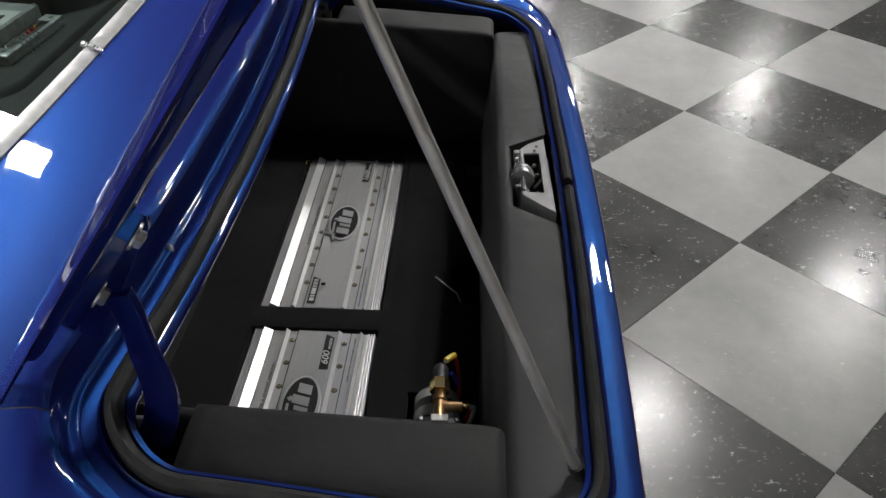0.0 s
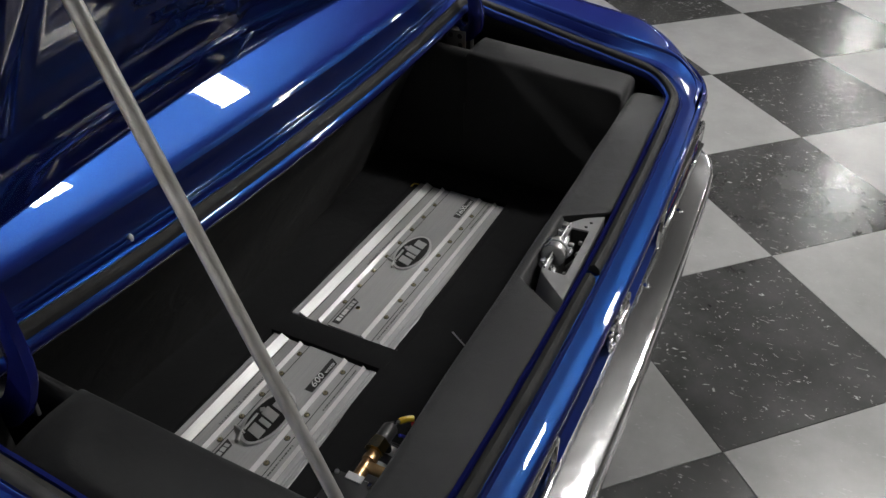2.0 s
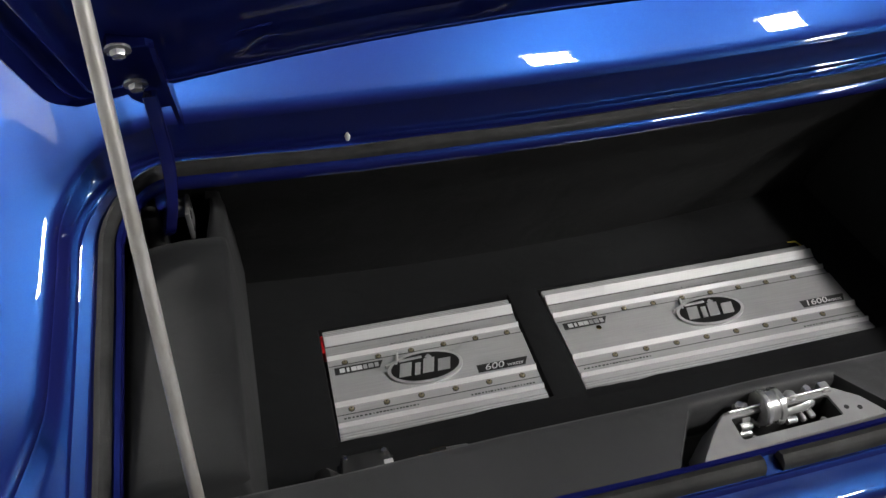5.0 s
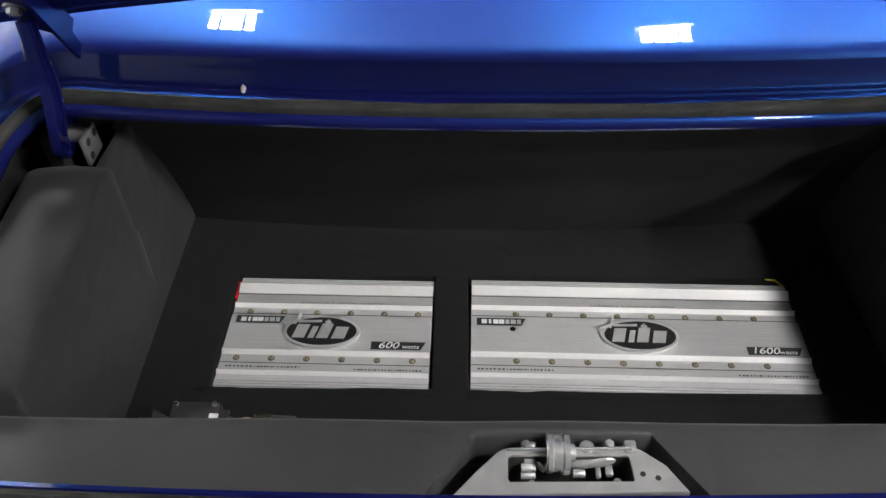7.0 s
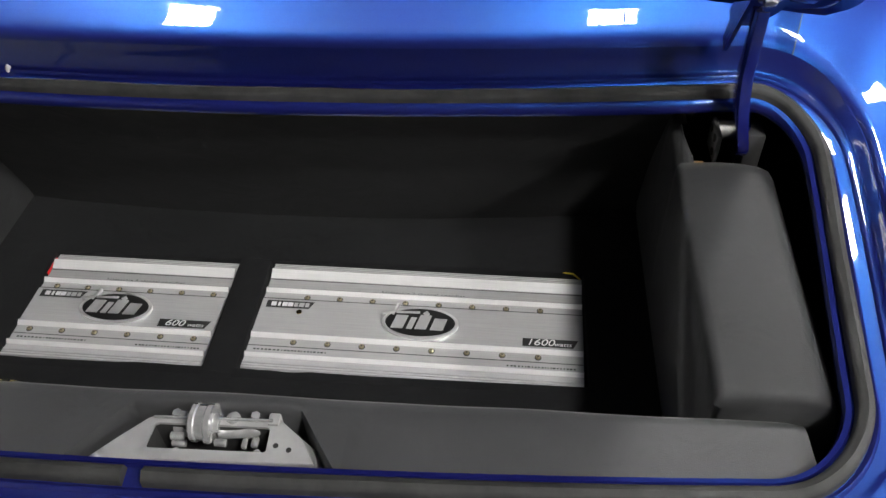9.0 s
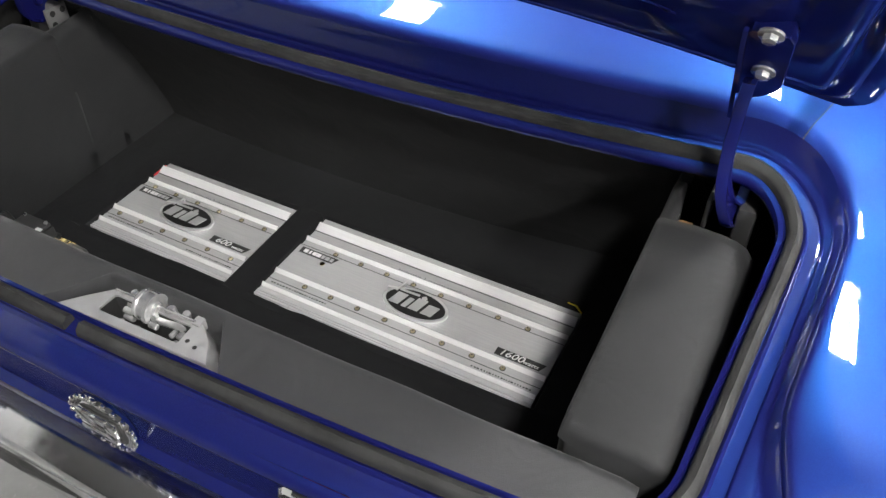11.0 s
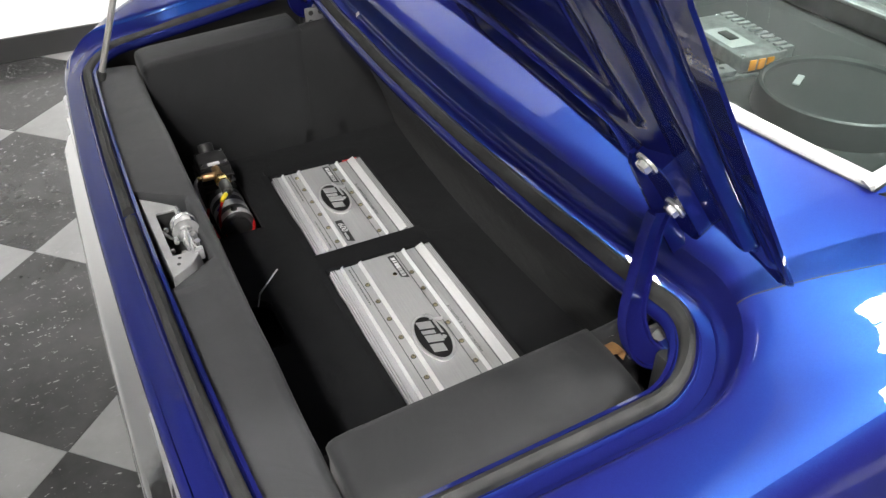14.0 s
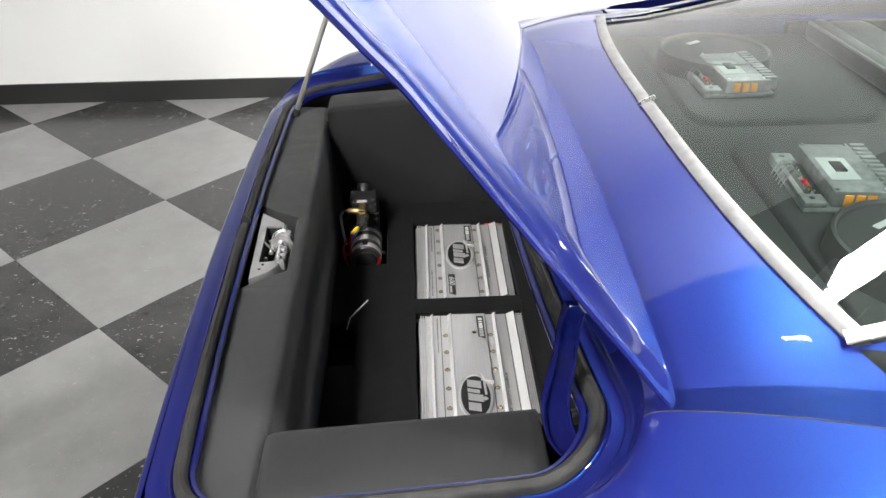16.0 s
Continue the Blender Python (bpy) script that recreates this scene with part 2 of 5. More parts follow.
def box_bm(x0, x1, y0, y1, z0, z1, bevel=0.0, segments=2, m=None):
    b = bmesh.new()
    bmesh.ops.create_cube(b, size=1)
    bmesh.ops.scale(b, vec=(x1 - x0, y1 - y0, z1 - z0), verts=b.verts)
    bmesh.ops.translate(b, vec=((x0 + x1) / 2, (y0 + y1) / 2, (z0 + z1) / 2), verts=b.verts)
    if bevel:
        bmesh.ops.bevel(b, geom=b.edges[:], offset=bevel, segments=segments, affect="EDGES", profile=0.5)
    if m is not None:
        bmesh.ops.transform(b, matrix=m, verts=b.verts)
    return b


def tube(name, points, radius, mat, parent=None, label="", sides=10, caps=True):
    """A round bar along points; radius is a number or one for each point."""
    pts = [Vector(p) for p in points]
    rings = []
    side = None
    for i, p in enumerate(pts):
        d = (pts[min(i + 1, len(pts) - 1)] - pts[max(i - 1, 0)]).normalized()
        if side is None:
            side = d.orthogonal().normalized()
        side = (side - d * side.dot(d)).normalized()
        up = d.cross(side)
        r = radius[i] if isinstance(radius, (list, tuple)) else radius
        rings.append([p + side * math.cos(a) * r + up * math.sin(a) * r for a in (2 * math.pi * k / sides for k in range(sides))])
    return loft(name, rings, mat, parent, label, around=True, caps=caps)


def spline(points, steps=6):
    """A smooth line through points."""
    p = [Vector(q) for q in points]
    out = []
    for i in range(len(p) - 1):
        a, b, c, d = p[max(i - 1, 0)], p[i], p[i + 1], p[min(i + 2, len(p) - 1)]
        for k in range(steps):
            t = k / steps
            out.append(0.5 * ((2 * b) + (c - a) * t + (2 * a - 5 * b + 4 * c - d) * t * t + (3 * b - a - 3 * c + d) * t ** 3))
    out.append(p[-1])
    return out


def disc_bm(r, h, sides=20, bevel=0.0, m=None, r2=None):
    b = bmesh.new()
    bmesh.ops.create_cone(b, cap_ends=True, segments=sides, radius1=r, radius2=r if r2 is None else r2, depth=h)
    bmesh.ops.translate(b, vec=(0, 0, h / 2), verts=b.verts)
    if bevel:
        rim = [e for e in b.edges if abs(e.verts[0].co.z - e.verts[1].co.z) < 1e-6 and e.verts[0].co.z > h / 2]
        bmesh.ops.bevel(b, geom=rim, offset=bevel, segments=2, affect="EDGES", profile=0.5)
    if m is not None:
        bmesh.ops.transform(b, matrix=m, verts=b.verts)
    return b


def empty(name, label, category, at=(0, 0, 0), group="", kind=""):
    e = new(name)
    e.location = at
    return tagged(e, label, category, group, kind)


def smoothstep(a, b, x):
    t = min(1, max(0, (x - a) / (b - a)))
    return t * t * (3 - 2 * t)


# ---- the showroom ----
X0, X1, Y0, Y1 = -2.80, 13.5, -6.5, 7.5


def wall(name, x0, x1, y0, y1, mat=None):
    ob = part(name, box_bm(x0, x1, y0, y1, 0, CEILING), mat or wall_white, None, smooth=0)
    return tagged(ob, "plain grey painted showroom wall" if mat else "plain white painted showroom wall", "wall", kind="structure")


wall("wall_west", X0 - 0.15, X0, Y0 - 0.15, Y1 + 0.15)
wall("wall_east", X1, X1 + 0.15, Y0 - 0.15, Y1 + 0.15, wall_grey)
wall("wall_south", X0, X1, Y0 - 0.15, Y0, wall_grey)
wall("wall_north", X0, X1, Y1, Y1 + 0.15, wall_grey)
for x0, x1, y0, y1 in ((X0, X0 + 0.012, Y0, Y1), (X0 + 0.012, X1, Y0, Y0 + 0.012), (X0 + 0.012, X1, Y1 - 0.012, Y1)):
    tagged(part("baseboard", box_bm(x0, x1, y0, y1, 0.0, 0.108, 0.003), skirting, None, smooth=0), "black vinyl cove baseboard along the wall", "baseboard", kind="structure")
tagged(part("ceiling", box_bm(X0, X1, Y0, Y1, CEILING, CEILING + 0.1), ceiling_white, None, smooth=0), "dark grey showroom ceiling", "ceiling", kind="structure")


def ceiling_light():
    root = empty("ceiling_light", "slim hanging fluorescent light with four bare tubes", "ceiling light", (0, 0, HANG), "showroom ceiling lights")
    for x in (-0.078, -0.026, 0.026, 0.078):
        tube("tube", [(x, -0.13, -0.04), (x, 0.13, -0.04)], 0.019, tube_glow, root, "glowing white tube", sides=6)
    for y in (-0.16, 0.14):
        part("end_bar", box_bm(-0.12, 0.12, y, y + 0.02, -0.06, 0.0, 0.003), housing_white, root, "white enamel end bar", smooth=0)
    part("spine", box_bm(-0.015, 0.015, -0.14, 0.14, -0.010, 0.02, 0.003), housing_white, root, "white enamel spine", smooth=0)
    for y in (-0.09, 0.09):
        tube("hanger", [(0, y, 0.02), (0, y, CEILING - HANG)], 0.003, steel, root, "thin steel hanger", sides=6)
    return root


first_light = ceiling_light()
first_light.location = (-1.00, 1.56, HANG)
# Added, unseen: the x -1.95 pair brightens the west floor, (1.45, -0.85) the boot.
for lx, ly, turn in ((0.77, 1.45, 0), (1.92, 1.45, 0), (-1.95, 2.7, 0), (-1.95, 4.0, 0), (1.45, -0.85, 90), (2.75, -1.25, 90), (4.0, -3.1, 90), (7.5, -1.05, 90), (7.7, -3.25, 90), (10.9, -3.0, 90), (11.3, -0.9, 90)):
    copy_thing(first_light, pose(lx, ly, HANG, 0, 0, turn))

# ---- the car ----
car = empty("car", "metallic blue classic two-door car with its boot lid propped open", "car")

CX = 0.031


def opening(n_side=14, n_corner=18):
    """Round the boot opening at the seal, seen from above: points with their outward directions, from the rear middle round the right side."""
    def rear(x):
        return -0.063 + 0.0435 * x * x
    right = []
    xr, xf, rr, rf = 0.664, 0.673, 0.1, 0.08
    for k in range(n_side):
        x = (xr - rr) * k / n_side
        right.append(((x, rear(x)), (0.06 * x, -1)))
    for k in range(n_corner):
        a = -math.pi / 2 + math.pi / 2 * k / n_corner
        right.append(((xr - rr + rr * math.cos(a), rear(xr - rr) + rr + rr * math.sin(a)), (math.cos(a), math.sin(a))))
    y0, y1 = rear(xr - rr) + rr, 0.4375 - rf
    for k in range(n_side):
        t = k / n_side
        right.append(((xr + (xf - xr) * t, y0 + (y1 - y0) * t), (1, -0.05)))
    for k in range(n_corner):
        a = math.pi / 2 * k / n_corner
        right.append(((xf - rf + rf * math.cos(a), y1 + rf * math.sin(a)), (math.cos(a), math.sin(a))))
    for k in range(n_side + 1):
        x = (xf - rf) * (1 - k / n_side)
        right.append(((x, 0.4375 - 0.025 * (1 - (x / (xf - rf)) ** 2)), (-0.075 * x / (xf - rf), 1)))
    out = right + [((-p[0], p[1]), (-d[0], d[1])) for p, d in reversed(right[1:-1])]
    return [((p[0] + CX + 0.014 * (smoothstep(-0.05, 0.4, p[1]) - 0.5), p[1] + 0.0056 * p[0] * smoothstep(0.2, -0.05, p[1])), Vector((d[0], d[1], 0)).normalized()) for p, d in out]


LOOP = opening()


def deck(y):
    return 0.820 + 0.166 * (y + 0.06)


def sag(n, x):
    """The front edge of the opening lies above the line of its sides, the rear edge a little below."""
    return 0.0065 * smoothstep(0.3, 0.95, -n.y) - 0.023 * max(0.0, n.y) ** 2


def ring(d, dz, front=0.0, rear_dz=None, rear_d=None):
    """The opening's outline moved outwards by d (more at the front) and up by dz."""
    out = []
    for (x, y), n in LOOP:
        f, r = max(0.0, n.y), smoothstep(0.3, 0.95, -n.y)
        dd = d + front * f * f + 0.004 * smoothstep(0.03, 0.046, d) * 4 * f * f * n.x * n.x
        zz = dz
        if rear_d is not None:
            dd += (rear_d - dd) * r
        if rear_dz is not None:
            zz += (rear_dz - zz) * r
        px, py = x + n.x * dd, y + n.y * dd
        out.append(Vector((px, py, deck(py) + zz - sag(n, x))))
    return out


# painted rim: inner flange, channel under the seal, gutter, rise to the panel gap
rim_rings = [
    ring(-0.012, -0.023), ring(-0.017, -0.019), ring(-0.0185, -0.012), ring(-0.017, -0.005), ring(-0.012, -0.003),
    ring(-0.010, -0.007), ring(0.009, -0.008), ring(0.0105, -0.0062), ring(0.0125, -0.0045), ring(0.0145, -0.0058), ring(0.016, -0.0095),
    ring(0.026, -0.010, 0.0, -0.0095, 0.021), ring(0.030, -0.0098, 0.0, -0.0092, 0.025), ring(0.0312, -0.0066, 0.0, -0.0090, 0.028), ring(0.033, -0.0058, 0.0, -0.0090, 0.031),
    ring(0.038, -0.006, -0.002, -0.0092, 0.034), ring(0.042, -0.003, -0.003, -0.0096, 0.037), ring(0.046, 0.012, -0.004, -0.0100, 0.040),
]

def flare(points, far):
    """Widens the gap towards the back corners, where the lid runs out over the wings."""
    for p, ((x, y), n) in zip(points, LOOP):
        k = smoothstep(0.16, -0.02, y) * smoothstep(0.35, 0.75, abs(n.x))
        p.x += math.copysign(far * k, n.x)
        p.z -= 0.25 * far * k
        p.y -= 0.3 * far * k * smoothstep(0.0, -0.6, n.y)
    return points


def crown(points, rise):
    """Lifts the middle of the front edge, where the body is crowned."""
    for p, ((x, y), n) in zip(points, LOOP):
        p.z += rise * smoothstep(0.3, 0.95, n.y) * (1 - 0.35 * ((x - CX) / 0.64) ** 2)
    return points


rim_rings[-3:] = [flare(r, f) for r, f in zip(rim_rings[-3:], (0.02, 0.035, 0.045))]
crown(rim_rings[-1], 0.006)
GAP = crown(flare(ring(0.048, 0.021, -0.003, -0.0105, 0.0425), 0.045), 0.018)
N = len(GAP)
rim_rings.append([Vector((p.x, p.y, p.z - 0.008 * smoothstep(-0.9, -0.4, n.y))) for p, (_, n) in zip(GAP, LOOP)])
loft("boot_rim", rim_rings, paint, car, "painted blue rim and rain gutter of the boot opening", around=True, smooth=50)


def trim_line(x):
    """Lower edge of the rear window trim."""
    q = abs(x / 0.61) ** 3
    return Vector((x + CX, 0.645 + 0.05 * q, 1.017 - 0.012 * q))


def crest(y):
    """The side crease of the rear wing at y."""
    x = 0.82 - 0.09 * smoothstep(0.05, -0.085, y) ** 1.8
    z = 0.913 + 0.13 * (y - 0.4) + 0.016 * smoothstep(0.34, 0.58, y) - 0.060 * smoothstep(0.12, -0.08, y)
    return Vector((x, y, z))


# panels from the gap outwards: the wings beside the opening, the tulip panel before the window


def outer_target(i):
    p, n = GAP[i], LOOP[i][1]
    s = 1 if p.x >= CX else -1
    if n.y > 0.985:
        return trim_line(max(-0.6, min(0.6, p.x - CX)))
    if n.y > 0.02:
        a = math.degrees(math.atan2(n.y, abs(n.x)))
        if a < 55:
            c = crest(p.y + (a / 55) * (0.8 - p.y) * 0.95)
            return Vector((s * c.x + CX, c.y, c.z))
        t = (a - 55) / 35
        c = crest(0.78)
        q = trim_line(0.605)
        v = c.lerp(q, t ** 0.8)
        return Vector((s * (v.x - CX * t) + CX, v.y, v.z))
    c = crest(max(-0.075, p.y - 0.02 * smoothstep(0.0, -0.8, n.y)))
    return Vector((s * c.x + CX, c.y, c.z))


def swell(i, t):
    """Height of the outward curve of a panel, t of the way across; the wings stay flat and fall away near the crease."""
    side = 1 - smoothstep(0.2, 0.9, LOOP[i][1].y)
    return 0.0065 * side * (t - t ** 5) + 4 * t * (1 - t) * (0.0015 + 0.0047 * min(2.0, ((GAP[i].x - CX) / 0.4) ** 2)) * (1 - side)


ROLL = ((0.0, 0.008), (0.008, 0.0060), (0.018, 0.0041), (0.032, 0.0024), (0.055, 0.0010), (0.09, 0.0002), (0.14, 0.0))


def roll(t):
    """How far the rolled edge of a panel lies below its face, t of the way across."""
    for (t0, d0), (t1, d1) in zip(ROLL, ROLL[1:]):
        if t <= t1:
            return d0 + (d1 - d0) * (t - t0) / (t1 - t0)
    return 0.0


def panel(name, idx, label):
    rings = []
    for t in [q for q, _ in ROLL] + [0.22, 0.36, 0.52, 0.7, 0.88, 1.0]:
        row = []
        for i in idx:
            a, b = GAP[i], outer_target(i)
            p = a.lerp(b, t)
            p.z += swell(i, t) * (1 if LOOP[i][1].y > -0.6 else 0.3)
            p.z -= roll(t)
            row.append(p)
        rings.append(row)
    return loft(name, rings, paint, car, label, smooth=30)


front_idx = sorted((i for i in range(N) if LOOP[i][1].y > 0.9), key=lambda i: -GAP[i].x)
wing_right = [i for i in range(N) if LOOP[i][1].x > 0.25]
wing_left = [i for i in range(N) if LOOP[i][1].x < -0.25]
if front_idx[0] not in wing_right:
    wing_right.append(front_idx[0])
if front_idx[-1] not in wing_left:
    wing_left.insert(0, front_idx[-1])
panel("wing_panel", wing_right, "painted blue rear wing top")
panel("wing_panel", wing_left, "painted blue rear wing top")
panel("tulip_panel", front_idx, "painted blue panel between boot and rear window")

for i in (front_idx[0], front_idx[-1]):
    a, b = GAP[i], outer_target(i)
    line = [a.lerp(b, t) + Vector((0, 0, swell(i, t) - 0.0006 - roll(t))) for t in [q for q, _ in ROLL] + [k / 12 for k in range(2, 13)]]
    tube("panel_seam", line, 0.001, tub_black, car, "dark seam between body panels", sides=6)

# body sides below the crease, back end corner to the door
for s in (1, -1):
    rows = []
    ys = [-0.055, -0.03, 0.0, 0.04, 0.08, 0.16, 0.3, 0.5, 0.8, 1.2, 1.7, 2.3]
    for dx, dz in ((0, 0), (0.012, -0.008), (0.022, -0.03), (0.034, -0.1), (0.04, -0.2), (0.025, -0.35), (-0.02, -0.55), (-0.06, -0.62)):
        row = []
        for y in ys:
            c = crest(y)
            z = c.z + dz
            row.append(Vector((s * (c.x + dx) + CX, y, max(0.25, z))))
        rows.append(row)
    loft("side_panel", rows, paint, car, "painted blue body side")
    # shoulder between window side and crease
    rows = []
    for t in (0, 0.25, 0.5, 0.75, 1.0):
        row = []
        for k in range(8):
            y = 0.74 + (2.3 - 0.74) * k / 7
            c = crest(max(0.74, y))
            inner = Vector((0.63 - 0.05 * min(1, k / 3), y, 0.99 + 0.02 * min(1, k / 3)))
            v = inner.lerp(Vector((c.x, y, min(c.z, 0.96))), t)
            v.z += 0.02 * 4 * t * (1 - t)
            row.append(Vector((s * v.x + CX, v.y, v.z)))
        rows.append(row)
    loft("shoulder_panel", rows, paint, car, "painted blue shoulder beside the rear window")

# tail panel below the rim
plan = [(0.0425 * k, -0.1055 + 0.0435 * (0.0425 * k) ** 2) for k in range(17)]
plan += [(0.706, -0.083), (0.722, -0.079), (0.735, -0.075), (0.758, -0.066), (0.788, -0.05), (0.812, -0.02), (0.829, 0.02)]
plan = [(-x, y) for x, y in reversed(plan[1:])] + plan
tail = []
for inward, dz in ((0.0015, 0.0), (-0.0025, -0.0008), (-0.006, -0.003), (-0.0085, -0.007), (-0.0095, -0.012), (-0.008, -0.018), (-0.002, -0.022), (0.006, -0.025), (0.009, -0.032), (0.008, -0.115), (-0.003, -0.125), (-0.003, -0.14), (0.03, -0.2), (0.06, -0.45)):
    row = []
    for x, y in plan:
        ax = abs(x)
        wrap = smoothstep(0.74, 0.82, ax)
        edge = deck(y) - 0.0168 - 0.018 * smoothstep(0.60, 0.72, ax)
        c = crest(max(-0.08, y)).z
        zt = edge + (c - edge) * smoothstep(0.70, 0.76, ax) - 0.01 * wrap
        dx, dy = (0.0, inward) if wrap < 0.01 else (-math.copysign(inward * wrap, x), inward * (1 - wrap))
        row.append(Vector((x + CX + dx, y + dy, zt + dz)))
    tail.append(row)
loft("tail_panel", tail, paint, car, "painted blue panel above the rear bumper")

# rubber seal round the opening, in two lengths that meet at the latch
prof = [(0.0080 * math.cos(a), -0.001 + 0.0080 * math.sin(a)) for a in [math.pi * k / 6 for k in range(7)]]
prof = [(d * (0.9 if k in (2, 4) else 1.0), h - (0.0013 if k in (2, 4) else 0.0)) for k, (d, h) in enumerate(prof)]
prof = [(0.0088, -0.007)] + prof + [(-0.0088, -0.007)]


def seal_rings(idx):
    rings = []
    for i in idx:
        (x, y), n = LOOP[i]
        wob = 0.0018 * noise.noise(Vector((x * 7, y * 7, 0)))
        rings.append([Vector((x + n.x * (d + wob), y + n.y * (d + wob), deck(y + n.y * d) + dz + wob - sag(n, x))) for d, dz in prof])
    return rings


seal = seal_rings(list(range(N)))
first = [Vector((p.x - 0.012, p.y, p.z)) for p in seal[0]]
last = [Vector((p.x - 0.032, p.y, p.z)) for p in seal[0]]
loft("boot_seal", [first] + seal[1:-0 or None] + [last], rubber, car, "grey-black rubber weatherstrip", around=True, caps=True, smooth=60)

# inside of the boot: black tub, then cloth-covered boards
tub = [ring(-0.013, -0.022), ring(0.02, -0.06, 0.05), [Vector((p.x * 1.02, p.y + 0.17 * smoothstep(0.25, 0.4, p.y), 0.6)) for p in ring(0.03, 0)], [Vector((p.x, p.y + 0.19 * smoothstep(0.25, 0.4, p.y), 0.40)) for p in ring(0.0, 0)]]
loft("boot_tub", tub, tub_black, car, "black undercoated boot tub", around=True, caps=False)
part("boot_pan", box_bm(-0.74, 0.74, -0.07, 0.72, 0.38, 0.40), tub_black, car, "black undercoated boot floor pan")

FLOOR = 0.564
holes = [(-0.406, -0.090, 0.243, 0.463), (-0.037, 0.466, 0.240, 0.460), (-0.445, -0.228, 0.080, 0.182), (-0.015, 0.12, 0.07, 0.125)]


def boot_floor():
    xs = sorted({-0.60, 0.60, *[h[0] for h in holes], *[h[1] for h in holes]})
    ys = sorted({0.05, 0.66, *[h[2] for h in holes], *[h[3] for h in holes]})
    xs = sorted(set(xs) | {-0.53, 0.2, 0.3, 0.53})
    b = bmesh.new()
    grid = {}
    for xx in xs:
        for yy in ys:
            grid[xx, yy] = b.verts.new((xx, yy, FLOOR))
    for i in range(len(xs) - 1):
        for j in range(len(ys) - 1):
            mx, my = (xs[i] + xs[i + 1]) / 2, (ys[j] + ys[j + 1]) / 2
            if not any(h[0] < mx < h[1] and h[2] < my < h[3] for h in holes):
                b.faces.new([grid[xs[i], ys[j]], grid[xs[i + 1], ys[j]], grid[xs[i + 1], ys[j + 1]], grid[xs[i], ys[j + 1]]])
    r = bmesh.ops.extrude_face_region(b, geom=b.faces[:])
    bmesh.ops.translate(b, vec=(0, 0, -0.016), verts=[v for v in r["geom"] if isinstance(v, bmesh.types.BMVert)])
    bmesh.ops.recalc_face_normals(b, faces=b.faces)
    rim = [e for e in b.edges if len(e.link_faces) == 2 and e.calc_face_angle(0) > 1 and abs(e.verts[0].co.z - FLOOR) < 1e-5 and abs(e.verts[1].co.z - FLOOR) < 1e-5]
    bmesh.ops.bevel(b, geom=rim, offset=0.004, segments=2, affect="EDGES", profile=0.5)
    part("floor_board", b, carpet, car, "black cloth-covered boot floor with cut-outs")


boot_floor()
for hx, sgn in ((-0.015, 1), (0.12, -1)):
    q = [Vector((hx, 0.125, 0)), *[Vector((hx + sgn * 0.035 * (1 - math.cos(a)), 0.125 - 0.035 * (1 - math.sin(a)), 0)) for a in [math.pi / 2 * k / 5 for k in range(6)]]]
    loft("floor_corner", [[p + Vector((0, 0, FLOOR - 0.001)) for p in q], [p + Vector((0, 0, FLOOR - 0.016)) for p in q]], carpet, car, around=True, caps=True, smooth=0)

# seat-back board, slightly bowed
rows = []
for t in (0, 0.03, 0.1, 0.3, 0.6, 0.9, 1.0):
    row = []
    for k in range(17):
        x = -0.6 + 1.2 * k / 16
        base = 0.572 + 0.034 * (x / 0.54) ** 2
        y = base - (0.150 * t) + 0.012 * 4 * t * (1 - t)
        row.append(Vector((x, y, FLOOR - 0.004 + (0.90 - FLOOR) * t)))
    rows.append(row)
back = [[Vector((p.x, p.y + 0.02, p.z)) for p in r] for r in rows]
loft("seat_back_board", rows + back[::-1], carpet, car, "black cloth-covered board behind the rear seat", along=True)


BX = 0.0255


